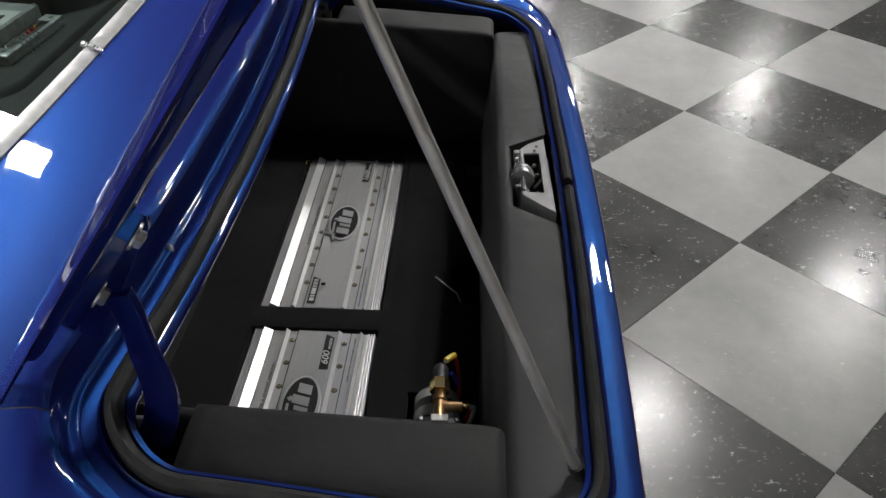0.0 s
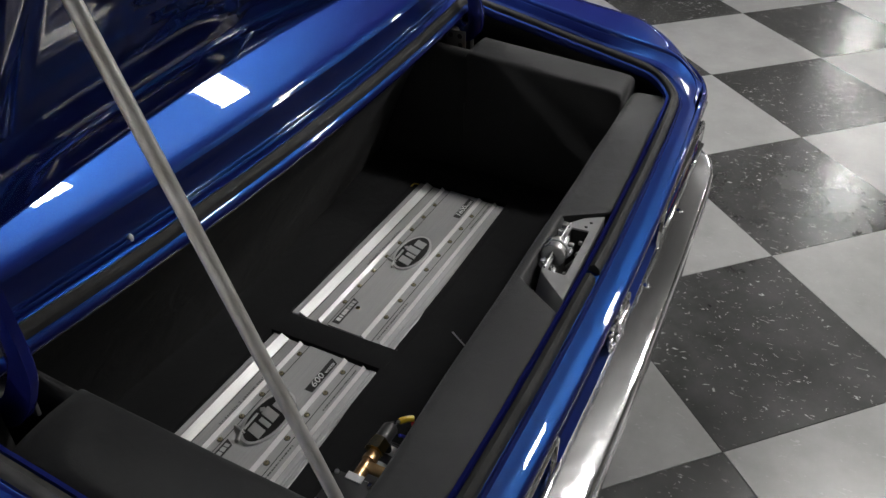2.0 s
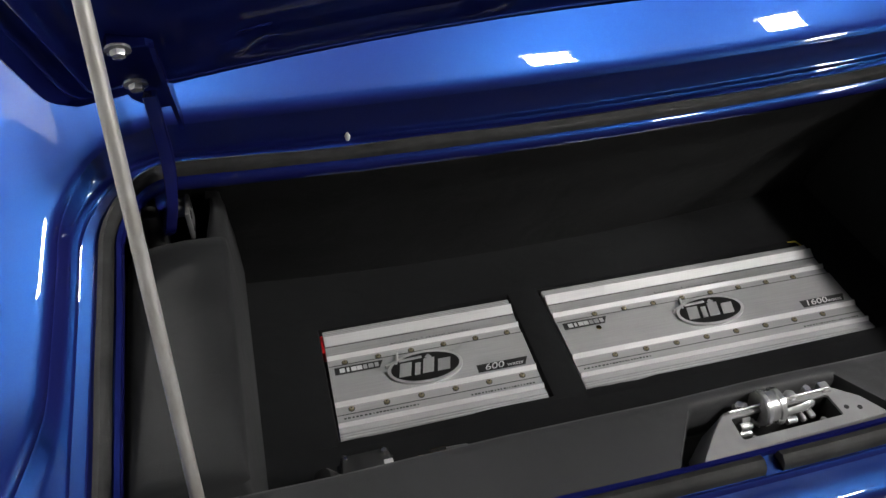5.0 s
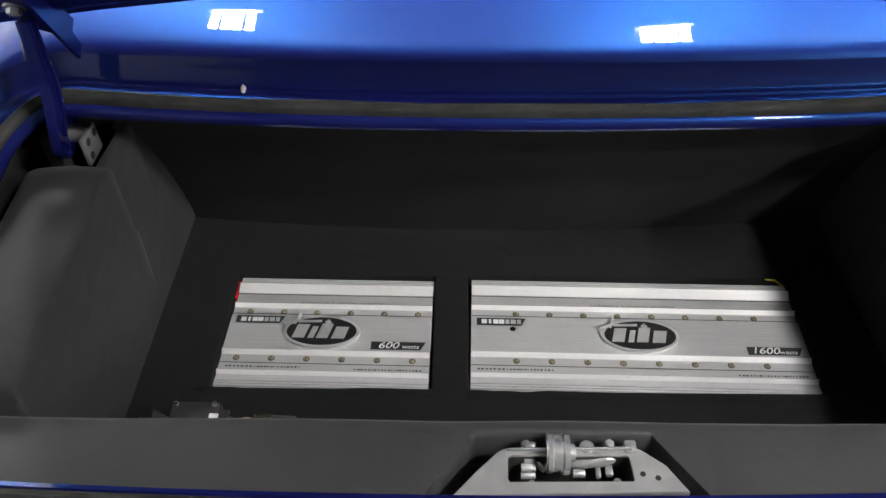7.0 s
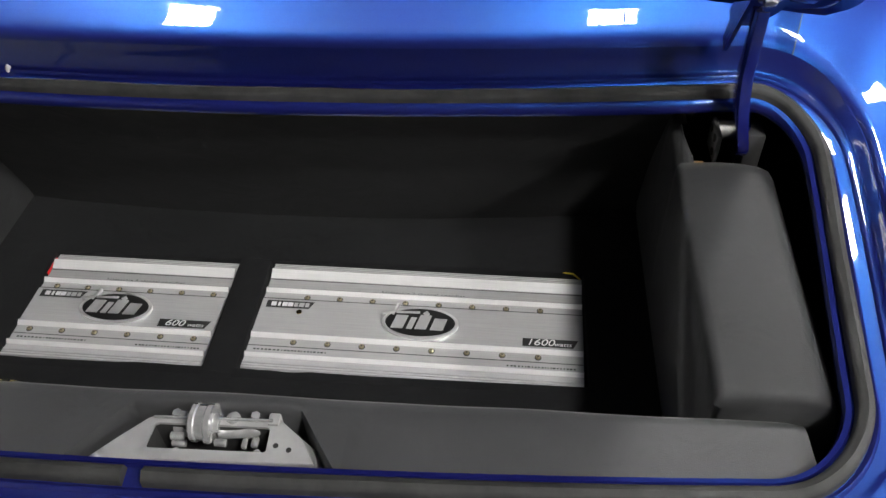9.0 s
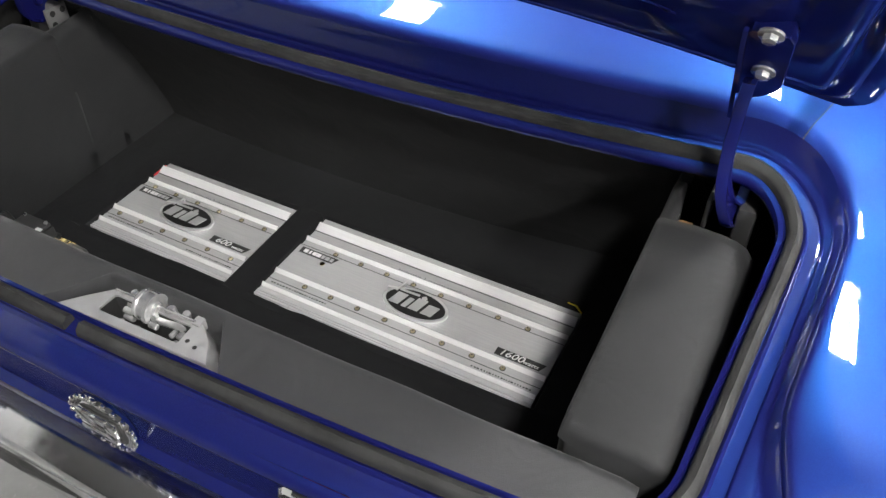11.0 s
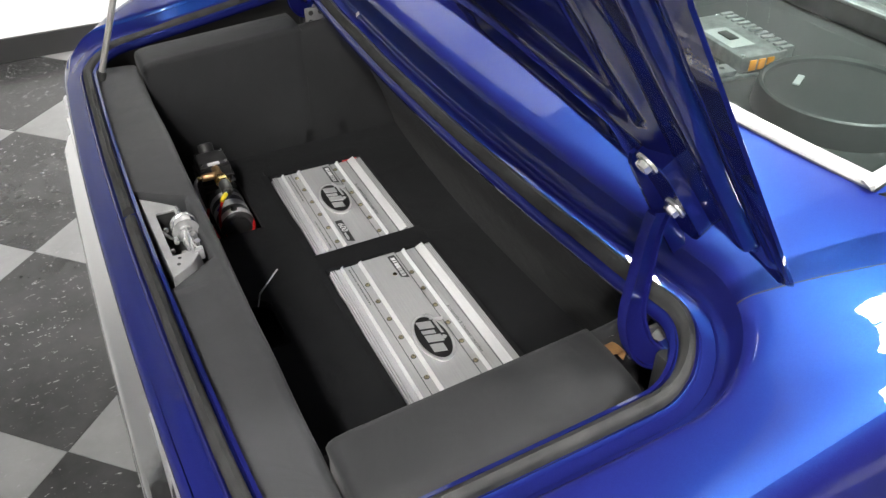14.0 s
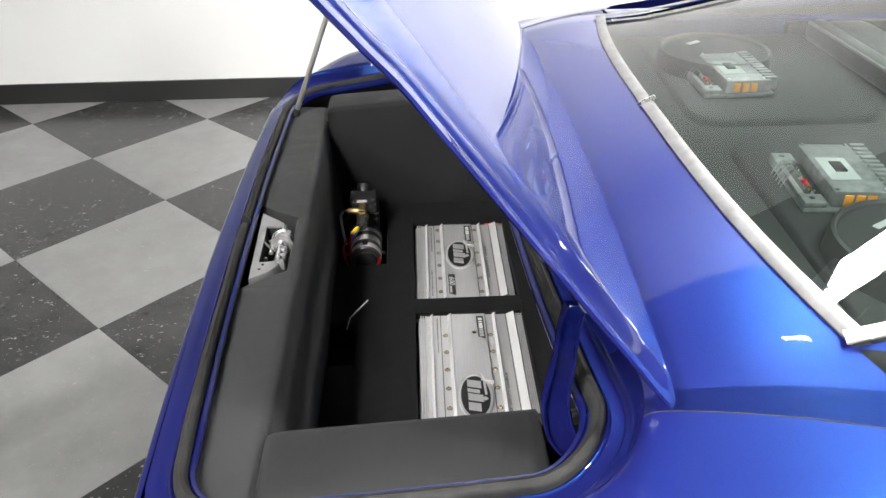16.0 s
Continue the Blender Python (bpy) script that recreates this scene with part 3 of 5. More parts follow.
def pad(s):
    """Cloth-covered box over a wheel arch: soft edges, a pocket for the hinge at the front."""
    x0, x1 = (0.5275, 0.628)
    ys = [0.050, 0.054, 0.062, 0.08, 0.14, 0.22, 0.31, 0.37, 0.385, 0.39]
    rings = []
    for k, y in enumerate(ys):
        z = 0.830 + 0.020 * (y - 0.06) / 0.33
        ends = (0.012, 0.005, 0.0015)[k] if k < 3 else 0
        ends = 0.008 if k == len(ys) - 1 else ends
        z -= ends
        bulge = 0.004 * math.sin(math.pi * (y - 0.06) / 0.4)
        sec = [(x0 - 0.006 + 0.02, 0.5), (x0 + 0.004, 0.60), (x0 - bulge * 0.5, 0.72), (x0 + ends, z - 0.012), (x0 + 0.0015, z - 0.005), (x0 + 0.005, z - 0.0012), (x0 + 0.012, z),
               ((x0 + x1) / 2, z + bulge), (x1 - 0.02, z), (x1 - 0.002, z - 0.003), (x1 + 0.013, z - 0.010), (x1 + 0.024, z - 0.026), (x1 + 0.028, z - 0.06), (x1 + 0.03, 0.6)]
        rings.append([Vector((BX + s * px, y, pz)) for px, pz in sec])
    loft("arch_pad", rings, pad_cloth, car, "black cloth-covered wheel arch box", caps=True, smooth=60)
    # inner strip running on past the hinge pocket to the seat-back board
    rings = []
    for k, y in enumerate((0.372, 0.39, 0.41, 0.43, 0.45, 0.468, 0.474)):
        z = 0.848 + 0.10 * max(0, y - 0.385) - (0.006 if k == 6 else 0)
        w = 0.022 - 0.008 * smoothstep(0.39, 0.46, y)
        rings.append([Vector((BX + s * (px - 0.0205), y, pz)) for px, pz in ((0.562, 0.5), (0.552, 0.6), (0.548, 0.72), (0.548, z - 0.022), (0.551, z - 0.010), (0.557, z - 0.003), (0.562, z - 0.001), (0.548 + w, z - 0.002), (0.552 + w, z - 0.01), (0.552 + w, 0.7))])
    loft("arch_side", rings, pad_cloth, car, "black cloth-covered side board", caps=True, smooth=60)
    rings = [[Vector((BX + s * (px - 0.0205), y, pz)) for px, pz in ((0.562, 0.5), (0.552, 0.6), (0.550, 0.72), (0.552, 0.85), (0.556, 0.855), (0.57, 0.855))] for y in (0.46, 0.52, 0.60)]
    loft("arch_side", rings, pad_cloth, car, "black cloth-covered side board", smooth=60)


pad(1)
pad(-1)


def ledge():
    """Cloth roll along the back of the boot, with a cut for the latch that widens to the rear."""
    rings = []
    fine = [-0.09 + 0.285 * k / 70 for k in range(71)]
    xs = [-0.60 + 0.51 * k / 26 for k in range(26)] + fine + [0.195 + 0.45 * k / 24 for k in range(1, 25)]
    for x in xs:
        back_y = -0.050 + 0.03 * x * x
        ins = 0.048 + 0.0025 * noise.noise(Vector((x * 6, 3, 0)))
        top_z = 0.797 + 0.0018 * noise.noise(Vector((x * 9, 0, 0)))
        side = min((x + 0.088) / 0.050, (0.192 - x) / 0.050)
        yc = back_y + (0.024 - back_y) * min(1.0, max(0.0, side))
        depth = 0.05 if side > 0.02 else 0.0
        end = 0.004 * smoothstep(0.02, 0.0, min(x + 0.60, 0.645 - x))
        sec = [(back_y, top_z - 0.06), (back_y, top_z - depth), (yc, top_z - depth), (yc + 0.001, top_z - 0.006 if depth else top_z), (yc + 0.005, top_z + 0.0005), (ins - 0.016, top_z + 0.002 - end), (ins - 0.007, top_z - end), (ins - 0.002, top_z - 0.004 - end),
               (ins, top_z - 0.011), (ins + 0.002, top_z - 0.03), (ins + 0.008, 0.70), (ins + 0.022, FLOOR - 0.006)]
        rings.append([Vector((x, y, z)) for y, z in sec])
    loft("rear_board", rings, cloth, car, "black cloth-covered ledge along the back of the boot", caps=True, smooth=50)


ledge()

# ---- boot lid, propped open ----
LID_O = Vector((CX + 0.004, 0.498, 0.997))
LID_A = radians(54.3)
LID_U = Vector((0, -math.cos(LID_A), math.sin(LID_A)))
LID_N = Vector((0, math.sin(LID_A), math.cos(LID_A)))
LID_W, LID_L = 0.702, 0.65


def lid_point(x, s, h):
    return LID_O + Vector((x, 0, 0)) + LID_U * s + LID_N * h


def lid_half(s):
    w = LID_W + 0.085 * min(s, 0.455) + 0.008 * smoothstep(0.44, 0.455, s) + 0.40 * max(0.0, s - 0.455) * smoothstep(0.455, 0.47, s)
    r = 0.05
    if s < r:
        w -= r * (1 - math.sqrt(max(0, 1 - ((r - s) / r) ** 2)))
    return w


def lid_bow(x):
    return 0.042 * (1 - (x / LID_W) ** 2) - 0.003


def lid_outer(x, s):
    q = (x / LID_W) ** 2
    turn = max(0.0, s - 0.58)
    return 0.032 * max(0.0, 1 - q) - 0.010 * smoothstep(0.93, 1.0, abs(x) / LID_W) - 5.0 * turn ** 2 - 0.008 * smoothstep(0.02, 0.0, s)


def lid_inner(x, s):
    e = lid_half(s) - abs(x)
    ends = smoothstep(0.022, 0.05, s) * smoothstep(0.02, 0.07, LID_L - s)
    strip = smoothstep(0.046, 0.054, e) * ends
    well = smoothstep(0.100, 0.110, e) * ends
    h = -0.006 - 0.005 * math.exp(-((e - 0.028) / 0.006) ** 2) * smoothstep(0.0, 0.03, s) - 0.015 * strip + 0.004 * well
    ax = abs(x)

    def pocket(v, a):
        return smoothstep(0.0, a, v)
    front = pocket(min(ax - 0.17, 0.48 - ax, s - 0.075, 0.135 - s), 0.011)
    vee = pocket(min((s - 0.14) * 1.25 - ax, 0.46 - s), 0.018)
    inner_v = pocket(min((s - 0.22) * 1.15 - ax, 0.42 - s), 0.013)
    side = pocket(min(ax - (s - 0.06) * 1.25 - 0.05, 0.58 - ax, s - 0.18, 0.45 - s), 0.018)
    h += 0.012 * max(front, side) + 0.010 * vee + 0.009 * inner_v - 0.016 * smoothstep(0.62, 0.56, ax) * smoothstep(0.03, 0.06, s) * smoothstep(0.0, 0.05, LID_L - s)
    turn = max(0.0, s - 0.58)
    return h + 0.032 * max(0.0, 1 - (x / LID_W) ** 2) - 5.0 * turn ** 2


def build_lid():
    ns = 50
    ss = [LID_L * (k / ns) ** 1.15 for k in range(ns + 1)]
    near = [0, 0.005, 0.012, 0.018, 0.022, 0.026, 0.030, 0.034, 0.040, 0.045, 0.048, 0.052, 0.056, 0.07, 0.085, 0.097, 0.101, 0.105, 0.109, 0.115]
    mids = [-0.6 + 1.2 * k / 48 for k in range(49)]

    def across(s):
        w = lid_half(s)
        return [e - w for e in near] + mids + [w - e for e in reversed(near)]

    def sheet(fn):
        return [[lid_point(x, s + lid_bow(x) * (1 - s / LID_L), fn(x, s)) for x in across(s)] for s in ss]
    top_rows = sheet(lid_outer)
    low_rows = sheet(lid_inner)
    lid = loft("boot_lid", top_rows, paint, car, "metallic blue boot lid propped open")
    loft("inner_panel", low_rows, paint, lid, "pressed blue inner panel with ribs and pockets", smooth=35)
    face = []
    for depth, back in ((0.0, 0.0), (0.012, 0.006), (0.03, 0.010), (0.055, 0.006), (0.06, -0.004)):
        row = []
        for x in across(LID_L):
            a = x / lid_half(LID_L)
            f = 1 - smoothstep(0.86, 1.0, abs(a))
            row.append(lid_point(x, LID_L + back * f, lid_outer(x, LID_L) - depth * f - 0.0005))
        face.append(row)
    loft("tail_lip", face, paint, lid, "turned-down blue lip of the lid", smooth=60)
    loop_t = top_rows[0] + [r[-1] for r in top_rows[1:]] + top_rows[-1][-2::-1] + [r[0] for r in top_rows[-2:0:-1]]
    loop_l = low_rows[0] + [r[-1] for r in low_rows[1:]] + low_rows[-1][-2::-1] + [r[0] for r in low_rows[-2:0:-1]]
    mid = [a.lerp(b, 0.5) + (a.lerp(b, 0.5) - lid_point(0, 0.28, 0)).normalized() * 0.003 for a, b in zip(loop_t, loop_l)]
    loft("hem", [loop_t, mid, loop_l], paint, lid, "rounded blue edge of the lid", around=True, smooth=70)


build_lid()


def hinge(s):
    """Gooseneck hinge: bolted plate, bent strap, hook round its pivot."""
    px = s * 0.592 + CX
    strap = spline([(px - s * 0.011, 0.410, 1.045), (px - s * 0.012, 0.405, 1.019), (px - s * 0.012, 0.403, 0.992), (px - s * 0.012, 0.402, 0.965), (px - s * 0.009, 0.397, 0.930), (px - s * 0.004, 0.396, 0.905),
                    (px + s * 0.006, 0.404, 0.874), (px + s * 0.013, 0.424, 0.856), (px + s * 0.016, 0.446, 0.862), (px + s * 0.016, 0.458, 0.884), (px + s * 0.014, 0.455, 0.908)], 5)
    rings = []
    for i, p in enumerate(strap):
        d = (strap[min(i + 1, len(strap) - 1)] - strap[max(i - 1, 0)]).normalized()
        side = Vector((1, 0, 0))
        nrm = d.cross(side).normalized()
        t = i / (len(strap) - 1)
        w, th = 0.0055, 0.0120 + 0.0050 * smoothstep(0.15, 0.6, t)
        # a strap with turned edges: a shallow channel across
        rings.append([p + side * (a * w) + nrm * (b * th) for a, b in ((1.5, 0.9), (1.0, 1), (-0.8, 1), (-1, 0.85), (-1, -0.85), (-0.8, -1), (1.0, -1), (1.5, -0.9), (1.4, -0.75), (0.5, -0.7), (0.5, 0.7), (1.4, 0.75))])
    arm = loft("hinge_arm", rings, paint, car, "painted blue gooseneck boot hinge", around=True, caps=True, smooth=50)
    # plate bolted to the lid's inner panel, tapering into the strap
    plate = [(-0.027, 0.022), (-0.008, 0.020), (0.004, 0.030), (0.014, 0.045), (0.019, 0.056), (0.021, 0.070), (0.022, 0.160), (0.016, 0.172), (-0.021, 0.172), (-0.028, 0.164)]
    out = [[lid_point(s * (0.590 + a), sv, h) for a, sv in plate] for h in (-0.010, -0.0285, -0.0300)]
    out[2] = [lid_point(s * (0.590 + a * 0.96), 0.105 + (sv - 0.105) * 0.985, -0.0300) for a, sv in plate]
    loft("hinge_plate", out, paint, arm, "painted blue plate", around=True, caps=True, smooth=30)
    web = []
    for w in (-0.0025, 0.0025):
        web.append([lid_point(s * 0.5635 + w, sv, h) for sv, h in ((0.170, -0.026), (0.03, -0.026), (0.000, -0.034), (0.0, -0.052), (0.03, -0.050), (0.10, -0.044), (0.16, -0.038), (0.170, -0.032))])
    loft("hinge_web", web, paint, arm, "turned edge of the hinge plate", around=True, caps=True, smooth=30)
    for p in (Vector((s * 0.592 + CX, 0.372, 1.118)), Vector((s * 0.592 + CX, 0.419, 1.053))):
        m = Matrix.Translation(p + LID_N * 0.002) @ (-LID_N).to_track_quat("Z", "Y").to_matrix().to_4x4()
        part("bolt", disc_bm(0.0135, 0.003, 18, 0.001, m), latch_metal, arm, "zinc flanged bolt")
        part("bolt_head", disc_bm(0.0084, 0.010, 6, 0.0028, m), latch_metal, arm)
    # bare bracket with holes that carries the pivot
    b = box_bm(px - s * 0.016 - 0.003, px - s * 0.016 + 0.003, 0.413, 0.458, 0.828, 0.870, 0.002)
    part("pivot_bracket", b, bush_grey, arm, "bare grey metal pivot bracket")
    part("pivot", disc_bm(0.0125, 0.036, 20, 0.002, pose(px - s * 0.012, 0.450, 0.855, 0, 90 * s, 0)), bush_grey, arm, "bare grey pivot bush")
    for yy, zz in ((0.426, 0.859), (0.448, 0.859), (0.424, 0.839)):
        part("bracket_hole", disc_bm(0.0055, 0.0075, 14, 0.0, pose(px - s * 0.016 - 0.00375, yy, zz, 0, 90, 0)), tub_black, arm)
    part("hinge_box", box_bm(px + s * 0.03 - 0.012, px + s * 0.03 + 0.012, 0.416, 0.486, 0.80, 0.871, 0.006), motor_steel, arm, "grey inner hinge box")


hinge(1)
hinge(-1)
tube("seal_clip", [(-0.33, 0.456, 0.917), (-0.33, 0.4555, 0.924), (-0.33, 0.456, 0.928)], [0.0045, 0.0038, 0.0012], label_white, car, "small white push clip", sides=8)
# torn edge of the arch lining beside the hinge: tan board with a scrap of white tape
edge_x = [0.566 + 0.028 * k / 10 for k in range(11)]
front = [0.408 + 0.36 * (x - 0.568) + 0.0025 * noise.noise(Vector((x * 90, 0, 0))) for x in edge_x]
lining = [[Vector((x, 0.385, 0.8355 - 0.26 * (x - 0.568))) for x in edge_x], [Vector((x, y, 0.8345 - 0.26 * (x - 0.568))) for x, y in zip(edge_x, front)],
          [Vector((x, y + 0.004, 0.8310 - 0.26 * (x - 0.568))) for x, y in zip(edge_x, front)], [Vector((x, y + 0.001, 0.8190 - 0.26 * (x - 0.568))) for x, y in zip(edge_x, front)]]
loft("lining_edge", lining, foam_tan, car, "bare tan edge of the arch lining", smooth=60)
tape = [[Vector((0.565 + 0.012 * u, 0.399 + 0.012 * v, 0.843 + 0.0035 * math.sin(5.0 * u + 3.0 * v) - 0.004 * v)) for u in (0, 0.33, 0.66, 1.0)] for v in (0, 0.3, 0.6, 1.0)]
loft("tape_scrap", tape + [[p - Vector((0, 0, 0.001)) for p in r] for r in reversed(tape)], label_white, car, "crumpled scrap of white tape", around=False, along=True, smooth=60)

# ---- prop rod ----
foot, rod_dir = Vector((-0.544, -0.026, 0.810)), Vector((0.011, 0.374, 0.927)).normalized()
rod = empty("prop_rod", "thin dull steel rod propping up the boot lid", "prop rod", foot)
tube("rod", [Vector((0, 0, 0)) + rod_dir * a for a in (0.0, 0.002, 0.3, 0.625)], [0.005, 0.0062, 0.0062, 0.0062], rod_steel, rod, sides=14)
tube("rubber_foot", [rod_dir * -0.012, rod_dir * 0.006], 0.009, rubber, rod, "black rubber foot", sides=12)

# ---- rear window and cabin ----
window = empty("rear_window", "", "")
window.parent = car
GL_TOP = Vector((0, 0.95, 0.225))


def glass_point(x, t, inset=0.0):
    b = trim_line(x)
    k = 1 - 0.16 * t
    return Vector((x * k + CX, b.y + GL_TOP.y * t, b.z + GL_TOP.z * t + 0.004 * math.sin(math.pi * min(1, t)) - 0.016 * (x / 0.6) ** 2 * min(1, t * 8)))


rows = []
for t in [k / 10 for k in range(11)]:
    rows.append([glass_point(-0.605 + 1.21 * k / 24, t) + Vector((0, 0.006, -0.004)) for k in range(25)])
loft("glass", rows, glass, window, "green-tinted curved rear window glass")


def trim_strip(name, line, across, label):
    rings = []
    for p, c in zip(line, across):
        up = Vector((0, -0.45, 0.9)).normalized()
        rings.append([p - c * 0.5 + up * 0.0, p - c * 0.47 + up * 0.0028, p - c * 0.25 + up * 0.0042, p + c * 0.25 + up * 0.0042, p + c * 0.47 + up * 0.0028, p + c * 0.5])
    return loft(name, rings, satin, window, label, caps=False, smooth=50)


low = [trim_line(-0.62 + 0.592 * k / 16) + Vector((0, 0.01, 0.004)) for k in range(17)]
trim_strip("window_trim", low, [Vector((0, 0.021, 0.0075))] * 17, "brushed stainless rear window trim")
low2 = [trim_line(-0.028 + 0.648 * k / 16) + Vector((0, 0.01, 0.0045)) for k in range(17)]
trim_strip("window_trim", low2, [Vector((0, 0.022, 0.0078))] * 17, "brushed stainless rear window trim")
part("trim_joint", box_bm(-0.004, 0.004, -0.016, 0.016, 0, 0.008, 0.002, m=Matrix.Translation((0.002, 0.655, 1.0235)) @ pose(0, 0, 0, 24, 0, 0)), steel, window)
for s in (1, -1):
    line = [glass_point(s * 0.607, t) + Vector((s * 0.004, -0.002, 0.004)) for t in [k / 10 for k in range(11)]]
    trim_strip("side_trim", line, [Vector((s * 0.018, -0.003, -0.004))] * 11, "brushed stainless rear window trim")
    # pillar beside the glass
    rows = []
    for k in range(11):
        t = k / 10
        p = glass_point(s * 0.607, t) + Vector((s * 0.012, 0.0, -0.004))
        q = Vector((s * (0.66), p.y + 0.10, max(1.0, p.z - 0.06)))
        w = Vector((s * (0.68), p.y + 0.16, 0.985))
        rows.append([p, p.lerp(q, 0.5) + Vector((s * 0.008, 0, 0.004)), q, w])
    loft("roof_pillar", rows, paint, car, "painted blue roof pillar")
    part("cabin_side", box_bm(s * 0.66 - 0.01, s * 0.66 + 0.01, 1.2, 2.3, 0.9, 0.962), tub_black, car, "dark cabin side trim")
    part("side_window", box_bm(s * 0.655 - 0.002, s * 0.655 + 0.002, 1.62, 2.3, 0.962, 1.25), glass, car, "tinted side window glass")
top_edge = [glass_point(-0.605 + 1.21 * k / 24, 1.0) for k in range(25)]
loft("roof", [top_edge, [p + Vector((0, 0.25, 0.035)) for p in top_edge], [p + Vector((0, 0.68, 0.045)) for p in top_edge], [p + Vector((0, 0.68, 0.025)) for p in top_edge], [p + Vector((0, 0.02, -0.025)) for p in top_edge]], paint, car, "painted blue roof")
part("cabin_front", box_bm(-0.7, 0.7, 2.27, 2.30, 0.3, 1.24), tub_black, car)
part("rear_seat", box_bm(-0.62, 0.62, 1.24, 1.38, 0.5, 0.985, 0.04, 3), seat_grey, car, "dark grey rear seat back", smooth=60)
tube("seat_roll", [(-0.6, 1.25, 0.955), (0.6, 1.25, 0.955)], 0.03, seat_grey, car, "padded roll along the seat top", sides=14)
tube("seat_piping", [(-0.6, 1.225, 0.978), (0.6, 1.225, 0.978)], 0.004, satin, car, "bright strip along the seat top", sides=8)
# parcel shelf
b = box_bm(-0.66, 0.66, 0.62, 1.24, 0.915, 0.935, 0.006)
part("parcel_shelf", b, tray_grey, car, "dark cloth parcel shelf under the rear window")
for x0, x1 in ((-0.60, -0.09), (-0.005, 0.60)):
    corners = [(x1 - 0.06, 1.10, 0), (x0 + 0.06, 1.10, 90), (x0 + 0.07, 0.865, 180), (x1 - 0.06, 0.845, 270)]
    outline = [Vector((cx_ + 0.06 * math.cos(radians(a0 + a)), cy_ + 0.06 * math.sin(radians(a0 + a)), 0)) for cx_, cy_, a0 in corners for a in range(0, 91, 15)]
    middle = Vector(((x0 + x1) / 2, 0.97, 0))
    rings = [[middle + (p - middle) * k + Vector((0, 0, z)) for p in outline] for k, z in ((1.03, 0.932), (1.015, 0.942), (1.0, 0.947), (0.985, 0.948))]
    loft("speaker_board", rings, tray_grey, car, "raised cloth-covered board on the parcel shelf", around=True, caps=True, smooth=60)


def loudspeaker(x, y, r):
    root = empty("loudspeaker", "round black car loudspeaker on the parcel shelf", "loudspeaker", (x, y, 0.948), "parcel shelf loudspeakers")
    prof_s = [(r * 1.03, 0.0), (r * 1.0, 0.03), (r * 0.985, 0.037), (r * 0.95, 0.039), (r * 0.925, 0.034), (r * 0.90, 0.03), (r * 0.5, 0.032), (0.004, 0.033)]
    rings = [[Vector((q * math.cos(a), q * math.sin(a), z)) for a in [2 * math.pi * k / 48 for k in range(48)]] for q, z in prof_s]
    loft("surround", rings[:5], cone_black, root, "black moulded surround", around=True, smooth=50)
    loft("grille", rings[4:], tray_grey, root, "black mesh grille", around=True, caps=False, smooth=50)
    part("badge", box_bm(-0.018, 0.018, -0.005, 0.005, 0.032, 0.0345, 0.001, m=pose(-0.055, -0.03, 0, 0, 0, -60)), badge_silver, root, "small silver badge")
    return root


loudspeaker(0.42, 0.92, 0.12)
loudspeaker(-0.40, 0.92, 0.12)


def shelf_amp(x, y, turn):
    """Small amplifier: a rail with lugs and wired terminals, a raised cover with a label, finned far edge, amber end."""
    root = empty("small_amplifier", "small silver car amplifier with wired terminals on the parcel shelf", "amplifier", (x, y, 0.948), "parcel shelf amplifiers")
    root.rotation_euler = (0, 0, radians(turn))
    part("base", box_bm(-0.088, 0.088, -0.070, 0.072, 0.0, 0.008, 0.002), shelf_alloy, root, "silver alloy base plate")
    rail = part("rail", box_bm(-0.088, 0.088, -0.070, -0.060, 0.008, 0.017, 0.002), shelf_alloy, root, "silver end rail")
    for lx in (-0.073, 0.073):
        lug = part("lug", box_bm(lx - 0.015, lx + 0.015, -0.070, -0.036, 0.008, 0.018, 0.003), shelf_alloy, rail, "corner lug")
        part("lug_hole", disc_bm(0.0045, 0.0006, 12, 0.0, pose(lx, -0.055, 0.0178)), ink, lug, smooth=0)
    part("terminal_block", box_bm(-0.056, 0.056, -0.058, -0.030, 0.008, 0.013, 0.001), black_plastic, root, "black terminal strip")
    for k in range(9):
        tx = -0.048 + 0.012 * k
        part("terminal", disc_bm(0.0042, 0.005, 10, 0.001, pose(tx, -0.046, 0.013)), wire_red if k in (5, 6) else (brass if k == 7 else steel), root, "screw terminal")
        if k < 5:
            tube("wire", spline([(tx, -0.046, 0.017), (tx + 0.003, -0.058, 0.027), (tx + 0.007, -0.072, 0.017), (tx + 0.012, -0.080, 0.003)], 4), 0.0009, shelf_alloy, root, "thin pale wire", sides=6)
    cover = part("cover", box_bm(-0.086, 0.086, -0.030, 0.062, 0.008, 0.036, 0.004), shelf_alloy, root, "silver alloy cover")
    part("label", box_bm(-0.030, 0.048, -0.022, 0.024, 0.036, 0.0368, 0.0003), shelf_label, cover, "pale printed label", smooth=0)
    part("badge", box_bm(-0.012, 0.022, -0.006, 0.012, 0.0368, 0.0395, 0.001), black_plastic, cover, "dark raised badge")
    for k in range(11):
        part("fin", box_bm(-0.082 + 0.0155 * k, -0.073 + 0.0155 * k, 0.050, 0.074, 0.012, 0.0395, 0.0012), shelf_alloy, cover, smooth=0)
    for k in range(3):
        part("window", box_bm(0.086, 0.0885, -0.014 + 0.017 * k, -0.001 + 0.017 * k, 0.012, 0.030, 0.001), amber, root, "amber end window")
    for sx in (-0.08, 0.08):
        for sy in (-0.024, 0.044):
            part("screw", disc_bm(0.0032, 0.002, 10, 0.0008, pose(sx, sy, 0.036)), steel, cover)
    return root


shelf_amp(0.190, 0.905, -6)
shelf_amp(-0.285, 0.905, 0)

